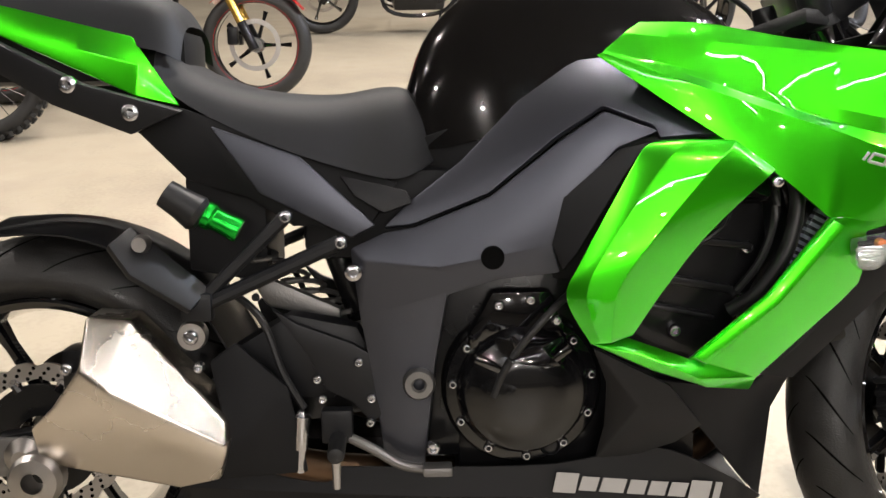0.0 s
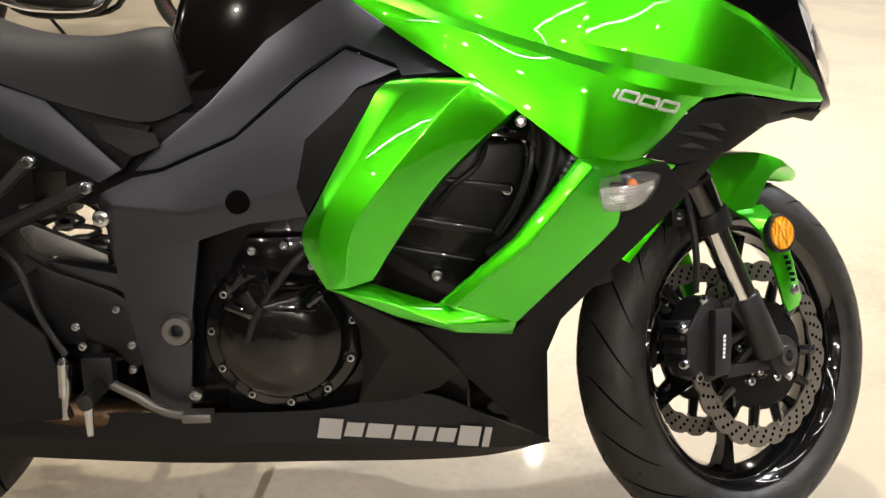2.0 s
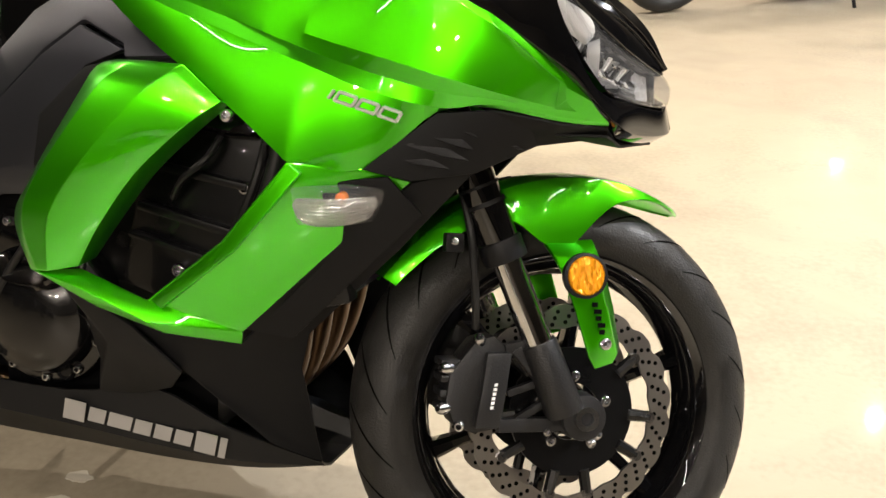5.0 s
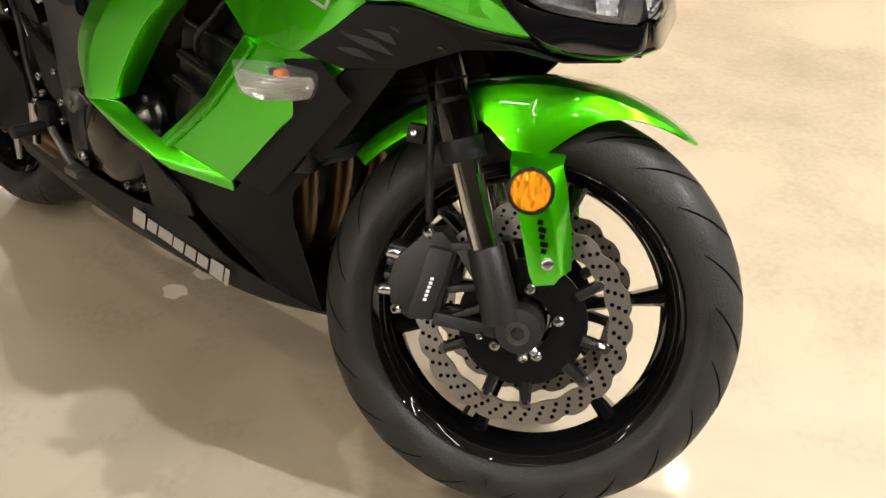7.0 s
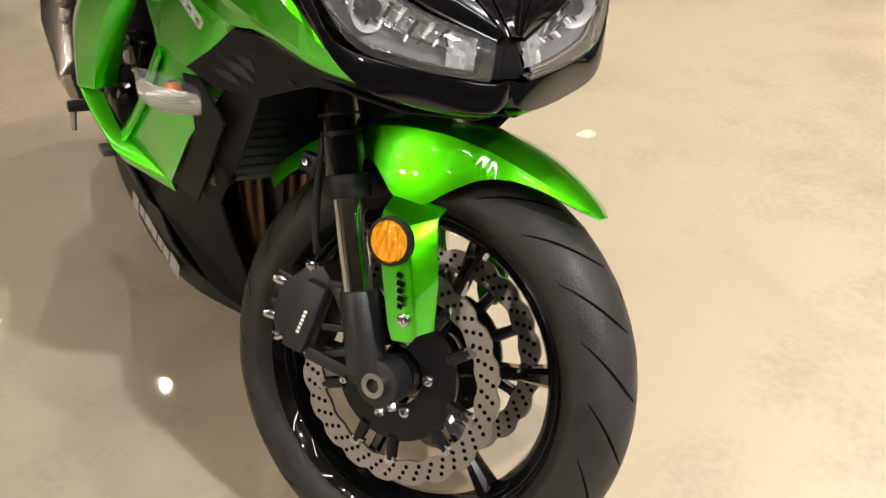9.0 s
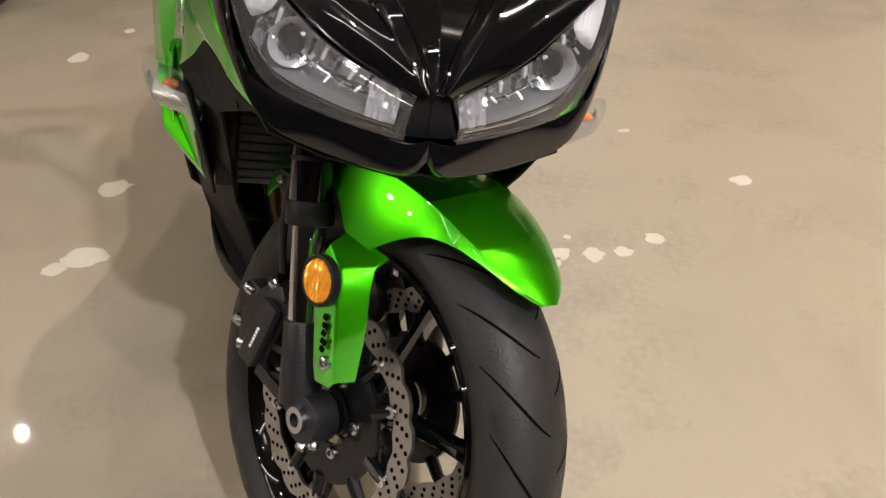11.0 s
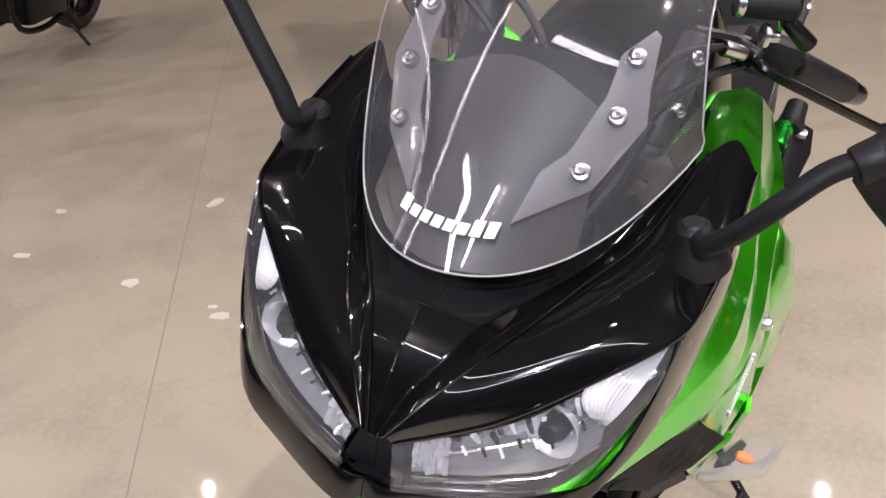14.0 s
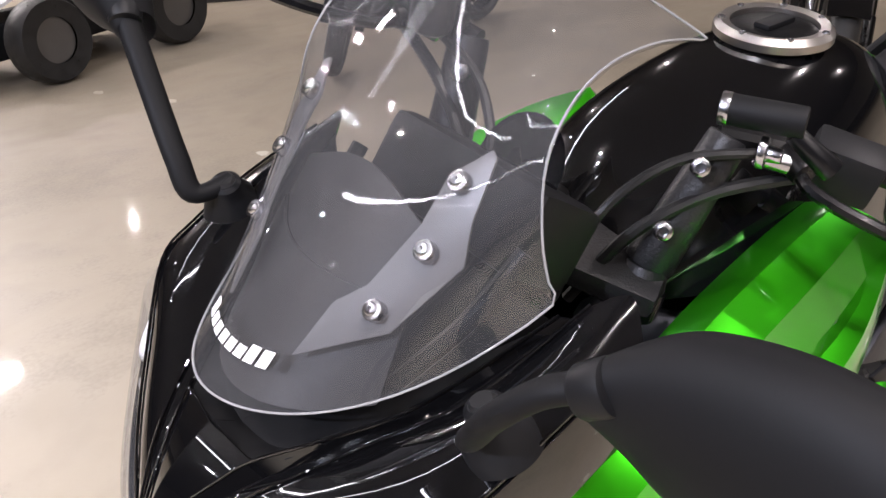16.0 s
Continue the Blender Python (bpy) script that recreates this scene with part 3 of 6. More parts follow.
    rows = [guard_row(-1, 1)] + [guard_row(v, .88) for v in (-1, -.8, -.5, 0, .5, .8, 1)] + [guard_row(1, 1)]
    fen = part("front_mudguard", moved(sheet(rows, 3, 1, 0.003, 0.002), STEER), GREEN, bike, "pearl green front mudguard with side stays", sharp=24)
    for s in (-1, 1):
        stay = [(1.384, s * .092, .540), (1.456, s * .088, .546), (1.388, s * .118, .524), (1.430, s * .130, .517), (1.456, s * .103, .533),
                (1.396, s * .136, .500), (1.444, s * .136, .500), (1.468, s * .108, .505), (1.418, s * .134, .450), (1.464, s * .134, .450), (1.484, s * .106, .455),
                (1.442, s * .128, .388), (1.452, s * .127, .372), (1.478, s * .126, .380), (1.484, s * .127, .392), (1.496, s * .106, .400)]
        f = [(0, 1, 4, 3, 2), (2, 3, 6, 5), (3, 4, 7, 6), (5, 6, 9, 8), (6, 7, 10, 9), (8, 9, 14, 13, 12, 11), (9, 10, 15, 14)]
        part("mudguard_stay", moved(poly(stay, f, 0.006, 0.003), STEER), GREEN, fen)
        part("stay_bolt", moved(bolt((1.463, s * 0.131, 0.407), (0.1, s, 0), 0.009), STEER), BOLT, fen)
        part("lettering_bar", moved(join(*[box((1.452 - .003 * i, s * 0.1365 - 0.0015, 0.420 + 0.009 * i), (1.459 + 0.003 * (i % 2) - .003 * i, s * 0.1365 + 0.001, 0.426 + 0.009 * i), 0) for i in range(5)]), STEER), SHADEPRINT, fen)
        part("hose_clamp", moved(box((1.245, s * 0.095 - 0.012, 0.52), (1.27, s * 0.095 + 0.008, 0.545), 0.003), STEER), PLASTIC, fen)
        part("clamp_bolt", moved(bolt((1.256, s * 0.108, 0.534), (0, s, 0.2), 0.006), STEER), BOLT, fen)


build_front()


# ---- bodywork ----
def both(name, build, material, label="", parent=None, sharp=32):
    """The same panel on both flanks: build(side) gives the mesh for side -1 (right) or 1 (left)."""
    obs = []
    for s in (-1, 1):
        obs.append(part(name, build(s), material, parent or bike, label, sharp))
    return obs


def flank(pts, side):
    """Right-hand points of the flank for side -1, mirrored about the bike's own middle for side 1."""
    out = []
    for x, y, z in pts:
        skew = .030 * min(max((x - .9) / .25, 0), 1) * (1 - .8 * min(max((x - 1.30) / .18, 0), 1))
        out.append(Vector((x, y if side < 0 else skew - y, z)))
    return out


def build_upper_fairing():
    lower = [(.835, -.200, .890), (.934, -.240, .818), (1.061, -.257, .735), (1.143, -.257, .670), (1.233, -.240, .667), (1.311, -.210, .735), (1.374, -.201, .743), (1.452, -.173, .730), (1.502, -.145, .726)]
    shoulder = [(.842, -.201, .893), (.955, -.238, .850), (1.066, -.240, .813), (1.155, -.240, .784), (1.233, -.237, .758), (1.316, -.219, .741), (1.378, -.204, .748), (1.453, -.177, .736), (1.503, -.149, .730)]
    fold = [(.846, -.198, .897), (.962, -.216, .868), (1.068, -.214, .840), (1.160, -.224, .815), (1.248, -.233, .795), (1.325, -.229, .776), (1.388, -.208, .760), (1.455, -.179, .744), (1.504, -.150, .734)]
    groove = [tuple(p * .38 + q * .62 + d for p, q, d in zip(a, b, (0, .007 * k, -.006 * k))) for a, b, k in zip(shoulder, fold, (0, .2, .7, 1, 1, .8, .4, .1, 0))]
    ridge = [(.875, -.186, .920), (.980, -.196, .908), (1.090, -.200, .897), (1.180, -.208, .886), (1.250, -.220, .863), (1.325, -.224, .832), (1.400, -.203, .795), (1.468, -.179, .764), (1.505, -.149, .739)]
    edge = [(.900, -.165, .936), (.985, -.176, .933), (1.090, -.186, .914), (1.180, -.202, .899), (1.245, -.212, .890), (1.300, -.220, .882), (1.380, -.213, .841), (1.455, -.184, .786), (1.504, -.146, .744)]
    inner = [(.910, -.135, .925), (.985, -.140, .915), (1.085, -.150, .897), (1.170, -.165, .882), (1.238, -.190, .874), (1.292, -.206, .872), (1.374, -.215, .836), (1.447, -.187, .777), (1.488, -.137, .741)]

    def corner(r):
        """More stations beside the lower corner, which keep it crisp there and the rows above smooth."""
        if r is lower:
            p, q, w = (Vector(v) for v in r[2:5])
            before, after = p.lerp(q, .8), q.lerp(w, .2)
        else:
            line = spline(r, 20)
            before, after = line[56], line[64]
        return r[:3] + [tuple(before), r[3], tuple(after)] + r[4:]

    def build(s):
        rows = [flank(corner(r), s) for r in (lower, shoulder, groove, fold, ridge)]
        rim = [flip(corner(r), s) for r in (edge, inner)]
        return sheet(rows + rim, 5, 1, 0.003, 0.0025)

    sides = both("upper_fairing", build, GREEN, "pearl green folded upper side fairing", sharp=20)
    for s, side in zip((-1, 1), sides):
        part("fairing_bolt", bolt(flank([(1.068, -.261, .719)], s)[0], (0, s, 0.1), 0.008), BOLT, side)
        digits(side, s)


def digits(side, s):
    """The number 1000 in outlined silver strokes on the flank."""
    o = Vector((1.186, -.2450, 0.747))
    u = Vector((0.964, 0.059, -0.258))
    w = Vector((0.382, .0, 0.924))
    x0 = 0.0
    for ch in "1000":
        strokes = [((.004, 0), (.007, .0115))] if ch == "1" else [((0, 0), (.023, 0)), ((.023, 0), (.0245, .0115)), ((.0245, .0115), (.003, .0115)), ((.003, .0115), (0, 0))]
        bms = []
        for (a, b), (c, d) in strokes:
            p, q = flank([o + u * (x0 + k) + w * h for k, h in ((a, b), (c, d))], s)
            bms.append(rod(p, q, 0.0022, seg=6))
        part("digit", join(*bms), SILVER, side)
        x0 += 0.011 if ch == "1" else 0.0275


def build_scoop():
    left = [(.813, -.303, .512), (.782, -.290, .572), (.804, -.284, .625), (.868, -.264, .735), (.890, -.256, .768), (.915, -.250, .777)]
    brow = [(.826, -.306, .513), (.806, -.305, .577), (.832, -.303, .638), (.905, -.284, .742), (.940, -.270, .772), (.955, -.256, .778)]
    mid = [(.840, -.306, .514), (.848, -.309, .585), (.895, -.307, .655), (.965, -.292, .735), (1.000, -.276, .766), (1.010, -.258, .776)]
    fold = [(.872, -.288, .519), (.905, -.292, .572), (.958, -.290, .643), (1.015, -.282, .698), (1.045, -.274, .722), (1.064, -.266, .736)]
    inner = [(.875, -.255, .523), (.912, -.255, .573), (.966, -.255, .640), (1.024, -.254, .694), (1.050, -.252, .716), (1.064, -.250, .730)]

    def build(s):
        return sheet([flip(r, s) for r in (left, brow, mid, fold, inner)], 5, 1, 0.005, 0.0025)

    both("side_scoop", build, GREEN, "pearl green side air scoop", sharp=20)


def build_strut():
    p = [(.813, -.305, .514), (.868, -.276, .514), (.956, -.268, .480), (1.066, -.222, .437), (1.060, -.213, .416), (.981, -.268, .438), (.900, -.292, .470),
         (.885, -.300, .494), (.965, -.284, .456), (1.143, -.259, .669), (1.233, -.238, .665), (1.284, -.214, .651), (1.060, -.264, .565), (1.180, -.229, .549)]
    f = [(0, 1, 7), (1, 2, 8, 7), (2, 3, 8), (0, 7, 6), (7, 8, 5, 6), (8, 3, 4, 5), (9, 10, 13, 12), (10, 11, 13), (12, 13, 3, 2)]
    sides = both("lower_fairing", lambda s: poly(flank(p, s), f, 0.006, 0.003), GREEN, "pearl green lower fairing frame")
    for s, ob in zip((-1, 1), sides):
        lip = flank(((1.147, -.261, .668), (1.062, -.266, .566), (.962, -.270, .482)), s)
        back = [v + V(.016, s * .003, -.010) for v in lip]
        part("raised_lip", poly(lip + back, [(0, 1, 4, 3), (1, 2, 5, 4)], 0.007, 0.003), GREEN, ob)


def build_dark_panels():
    # long matte strip along the front edge, running down into the belly
    strip = [(1.233, -.240, .664), (1.285, -.213, .650), (1.357, -.194, .668), (1.060, -.214, .418), (1.136, -.170, .427), (1.180, -.223, .545), (1.262, -.180, .558),
             (1.117, -.150, .368), (1.126, -.095, .202), (1.078, -.165, .256), (.915, -.262, .448), (1.000, -.216, .350)]
    f = [(1, 2, 6, 5), (5, 6, 4, 3), (3, 4, 7, 11), (11, 7, 8, 9), (10, 3, 11)]
    both("front_strip", lambda s: poly(flank(strip, s), f, 0.006, 0.003), MATTE, "matte black front edge panel of the fairing")
    grille = [(1.232, -.243, .666), (1.266, -.223, .697), (1.311, -.209, .735), (1.374, -.198, .742), (1.452, -.171, .730), (1.501, -.143, .727), (1.498, -.115, .712), (1.420, -.155, .700), (1.357, -.193, .666), (1.284, -.219, .653), (1.335, -.197, .700), (1.416, -.168, .718)]
    panels = both("grille_panel", lambda s: poly(flank(grille, s), [(0, 1, 10, 9), (1, 2, 3, 10), (9, 10, 8), (10, 3, 11, 7, 8), (3, 4, 11), (4, 5, 6, 7, 11)], 0.005, 0.003), MATTE, "matte black louvred panel below the green nose")
    for s, panel in zip((-1, 1), panels):
        for k in range(4):
            q = k / 4
            low, high = Vector((1.259, -.231, .682)), Vector((1.335, -.203, .736))
            a, b = low.lerp(high, q), low.lerp(high, q + .2)
            tip = a + Vector((.094, .036, -.016 - .004 * k))
            slat = [a, a.lerp(tip, .45) + Vector((-.002, -.009, -.001)), tip, b.lerp(tip, .35) + Vector((.002, .004, .004)), b]
            part("louvre", poly(flank(slat, s), [(0, 1, 3, 4), (1, 2, 3)], 0.003, 0.001), PLASTIC, panel)
    # belly pan
    def belly(s):
        rows = [[(.24, -.150, .296), (.55, -.190, .302), (.78, -.207, .308), (.92, -.208, .332), (1.03, -.196, .285), (1.126, -.10, .205)],
                [(.24, -.155, .262), (.55, -.196, .260), (.78, -.210, .258), (.93, -.205, .246), (1.04, -.175, .228), (1.128, -.09, .196)],
                [(.24, -.140, .222), (.55, -.165, .212), (.78, -.168, .210), (.93, -.155, .202), (1.04, -.125, .194), (1.128, -.07, .188)],
                [(.24, 0, .210), (.55, 0, .185), (.78, 0, .180), (.93, 0, .178), (1.04, 0, .180), (1.13, 0, .185)]]
        return sheet([flip(r, s) for r in rows], 4, 1, 0.004)
    for s, ob in zip((-1, 1), both("belly_pan", belly, PLASTIC, "black plastic belly pan with grey lettering bars", sharp=25)):
        o, u = Vector((.777, -.2140, .284)), Vector((.255, .014, -.028))
        for k, (x, wd) in enumerate(((0, .13), (.15, .1), (.27, .14), (.43, .1), (.55, .1), (.67, .1), (.79, .12), (.93, .04))):
            p, q = o + u * x, o + u * (x + wd)
            h = .030 if k in (0, 6, 7) else .021
            y = -.001
            pts = [p + V(0, y, -h / 2), q + V(0, y, -h / 2), q + V(.006, y, h / 2), p + V(.006, y, h / 2)]
            part("lettering_bar", poly(flip(pts, s), [(0, 1, 2, 3)], 0.001, 0), GREY, ob)
    duct = [(1.055, -.222, .445), (1.125, -.196, .430), (1.300, -.215, .615), (1.262, -.235, .660), (1.140, -.240, .640)]
    both("inner_duct", lambda s: poly(flip(duct, s), [(0, 1, 2, 3, 4)], 0.005, 0.002), MATTE, "matte black duct behind the lower fairing")
    cover = [(.822, -.272, .498), (.930, -.268, .442), (.985, -.240, .375), (.955, -.215, .340), (.900, -.212, .322), (.838, -.214, .318), (.848, -.222, .370), (.846, -.245, .44), (.89, -.258, .41)]
    both("engine_side_cover", lambda s: poly(flip(cover, s), [(0, 1, 8), (1, 2, 8), (2, 3, 8), (3, 4, 8), (4, 5, 8), (5, 6, 8), (6, 7, 8), (7, 0, 8)], 0.006, 0.004), PLASTIC, "dark plastic engine side cover")


def build_frame():
    spar = [(.537, -.186, .655), (.575, -.180, .692), (.649, -.178, .749), (.729, -.165, .830), (.817, -.140, .890), (.880, -.150, .893), (.935, -.195, .842), (.995, -.238, .784), (.915, -.238, .779), (.908, -.228, .795), (.842, -.214, .822), (.781, -.214, .783), (.687, -.206, .704), (.579, -.196, .660)]
    both("frame_spar", lambda s: poly(flip(spar, s), [(0, 1, 13), (1, 2, 12, 13), (2, 3, 11, 12), (3, 4, 10, 11), (4, 5, 10), (5, 6, 9, 10), (6, 7, 8, 9)], 0.012, 0.006), SATIN, "satin dark grey upper frame spar cover")
    plate = [(.491, -.196, .628), (.540, -.196, .650), (.584, -.203, .658), (.687, -.213, .700), (.782, -.222, .776), (.842, -.222, .816), (.915, -.236, .788), (.858, -.236, .765), (.792, -.238, .694), (.772, -.234, .634), (.784, -.230, .594),
             (.700, -.216, .583), (.628, -.206, .560), (.610, -.200, .461), (.592, -.190, .296), (.534, -.186, .318), (.520, -.192, .429), (.503, -.194, .528), (.610, -.222, .600), (.512, -.210, .612)]
    f = [(0, 1, 19), (1, 2, 18, 19), (2, 3, 18), (3, 4, 8, 9, 18), (4, 5, 7, 8), (5, 6, 7), (18, 9, 10, 11), (19, 18, 11, 12, 17), (0, 19, 17), (17, 12, 13, 16), (16, 13, 14, 15)]
    for s, ob in zip((-1, 1), both("frame_plate", lambda s: poly(flip(plate, s), f, 0.012, 0.005), SATIN, "satin grey frame plate with pivot")):
        # Black disc, proud of the plate, paints the dark of the hole.
        part("frame_hole_shade", moved(lathe([(0, .0045 * s), (.0130, .0045 * s), (.0155, .0050 * s), (.0165, -.003 * s)], 28), Matrix.Translation((.690, s * .2295, .617))), SHADEPRINT, ob)
        part("pivot_bush", moved(lathe([(.008, .004 * s), (.011, .008 * s), (.020, .008 * s), (.0235, .002 * s), (.0235, -.006 * s)], 28), Matrix.Translation((.586, s * .202, .431))), CAST, ob)
        part("frame_bolt", bolt((.497, s * .204, .595), (0, s, 0), .013, .008), BOLT, ob)
        part("frame_bolt", bolt((.480, s * .204, .637), (0, s, 0), .010, .008), BOLT, ob)
        part("frame_bolt", bolt((.405, s * .204, .674), (0, s, 0), .010, .008), BOLT, ob)
        part("frame_bolt", bolt((.605, s * .203, .335), (0, s, 0), .011, .008), BOLT, ob)


def build_tank_seat():
    # tank: sections from the seat forward
    rows = []
    for x, top, half, low in ((.560, .850, .075, .770), (.585, .925, .105, .760), (.640, .985, .128, .765), (.720, 1.022, .150, .790), (.810, 1.032, .158, .830), (.920, 1.012, .158, .860), (1.010, .972, .145, .870), (1.080, .915, .110, .870)):
        sec = []
        for k in range(-5, 6):
            v = k / 5
            z = top - (top - low) * abs(v) ** 2.6
            y = half * (1.15 * v - 0.15 * v ** 3)
            sec.append((x + .02 * (1 - abs(v)), y, z))
        rows.append(sec)
    both("tank_side_infill", lambda s: poly(flip([(.59, -.105, .775), (.66, -.120, .80), (.70, -.135, .74), (.66, -.122, .69), (.60, -.105, .71)], s), [(0, 1, 2, 3, 4)], 0.006, 0.002), MATTE, "matte black filler between tank and seat")
    tank = part("fuel_tank", sheet(rows, 3, 4, 0), BLACK, bike, "gloss black fuel tank", sharp=50)
    cap = Matrix.Translation((.808, 0, 1.034)) @ Matrix.Rotation(radians(90), 4, "X")
    part("filler_ring", moved(lathe([(.046, .0), (.046, .008), (.056, .010), (.062, .004), (.062, -.004)], 40), cap), DISC, tank, "brushed steel filler ring")
    part("filler_cap", moved(lathe([(0, .006), (.038, .006), (.046, .002)], 36), cap), ENGINE, tank)
    part("key_cover", box((.785, -.010, 1.038), (.832, .010, 1.046), .003), PLASTIC, tank)
    for k in range(7):
        a = 2 * math.pi * k / 7
        part("ring_bolt", moved(bolt((.054 * math.cos(a), .009, .054 * math.sin(a)), (0, 1, 0), .004, .002), cap), BOLT, tank)
    rows = []
    for x, top, half, low in ((.625, .800, .10, .752), (.585, .842, .145, .728), (.545, .853, .160, .722), (.470, .842, .172, .742), (.390, .845, .170, .770), (.320, .858, .158, .800), (.250, .888, .140, .838), (.215, .930, .128, .880)):
        rows.append([(x, half * (1.12 * v - .12 * v ** 3), top - (top - low) * abs(v) ** 3.5) for v in (k / 5 for k in range(-5, 6))])
    part("rider_seat", sheet(rows, 3, 4, 0), SEAT, bike, "black vinyl rider seat", sharp=50)
    part("frame_filler", box((.42, -.135, .60), (.64, .135, .735), .02), MATTE, bike)
    part("airbox", box((.67, -.125, .56), (.93, .125, .80), .03), MATTE, bike, "black airbox between the frame spars")
    part("crankcase", box((.58, -.165, .30), (.98, .165, .60), .03), ENGINE, bike, "black crankcase")
    rows = []
    for x, top, half, low in ((.250, .945, .11, .890), (.220, .985, .125, .905), (.150, 1.000, .125, .920), (.02, 1.015, .115, .955), (-.12, 1.035, .09, .99), (-.2, 1.03, .06, 1.0)):
        rows.append([(x, half * (1.12 * v - .12 * v ** 3), top - (top - low) * abs(v) ** 3.5) for v in (k / 4 for k in range(-4, 5))])
    part("pillion_seat", sheet(rows, 3, 4, 0), SEAT, bike, "black vinyl pillion seat", sharp=50)
    tail = [(-.28, -.055, 1.045), (0.0, -.120, .972), (.110, -.128, .945), (.186, -.122, .926), (.254, -.142, .828), (.194, -.150, .842), (.005, -.135, .928), (-.28, -.06, 1.0), (.12, -.145, .905), (.200, -.148, .885)]
    both("tail_fairing", lambda s: poly(flip(tail, s), [(0, 1, 6, 7), (1, 2, 8, 6), (2, 3, 9, 8), (8, 9, 5, 6), (9, 3, 4, 5)], 0.006, 0.003), GREEN, "pearl green tail fairing")
    rail = [(-.28, -.07, .998), (.013, -.148, .920), (.128, -.162, .862), (.266, -.162, .822), (.191, -.155, .790), (.084, -.150, .832), (.005, -.140, .880), (-.28, -.06, .955)]
    for s, ob in zip((-1, 1), both("grab_rail", lambda s: poly(flip(rail, s), [(0, 1, 6, 7), (1, 2, 5, 6), (2, 3, 4, 5)], 0.016, 0.006), PLASTIC, "black grab rail with steel bolts")):
        for x, z in ((.110, .858), (.193, .819)):
            part("rail_bolt", bolt((x, s * .1745, z), (0, s, 0), .013, .005), BOLT, ob)
    under = [(.266, -.150, .822), (.560, -.150, .715), (.520, -.165, .655), (.409, -.160, .655), (.346, -.150, .697), (.259, -.145, .722), (.195, -.14, .787), (.10, -.13, .86), (.33, -.155, .74)]
    both("under_seat_cover", lambda s: poly(flip(under, s), [(0, 1, 2, 8), (8, 2, 3), (8, 3, 4), (0, 8, 4, 5), (0, 5, 6, 7)], 0.006, 0.003), MATTE, "matte black under-seat cover")
    panel = [(.299, -.168, .800), (.424, -.176, .756), (.529, -.196, .660), (.494, -.194, .642), (.366, -.182, .706), (.42, -.190, .715)]
    both("seat_side_panel", lambda s: poly(flip(panel, s), [(0, 1, 5, 4), (1, 2, 3, 5), (5, 3, 4)], 0.008, 0.004), SATIN, "satin grey side panel below the seat")
    tri_p = [(.477, -.168, .729), (.573, -.178, .707), (.580, -.186, .690), (.541, -.188, .676), (.50, -.182, .70)]
    both("seat_corner_panel", lambda s: poly(flip(tri_p, s), [(0, 1, 2, 3, 4)], 0.006, 0.003), PLASTIC, "small black corner panel under the seat")


build_upper_fairing()
build_scoop()
build_strut()
build_dark_panels()
build_frame()
build_tank_seat()


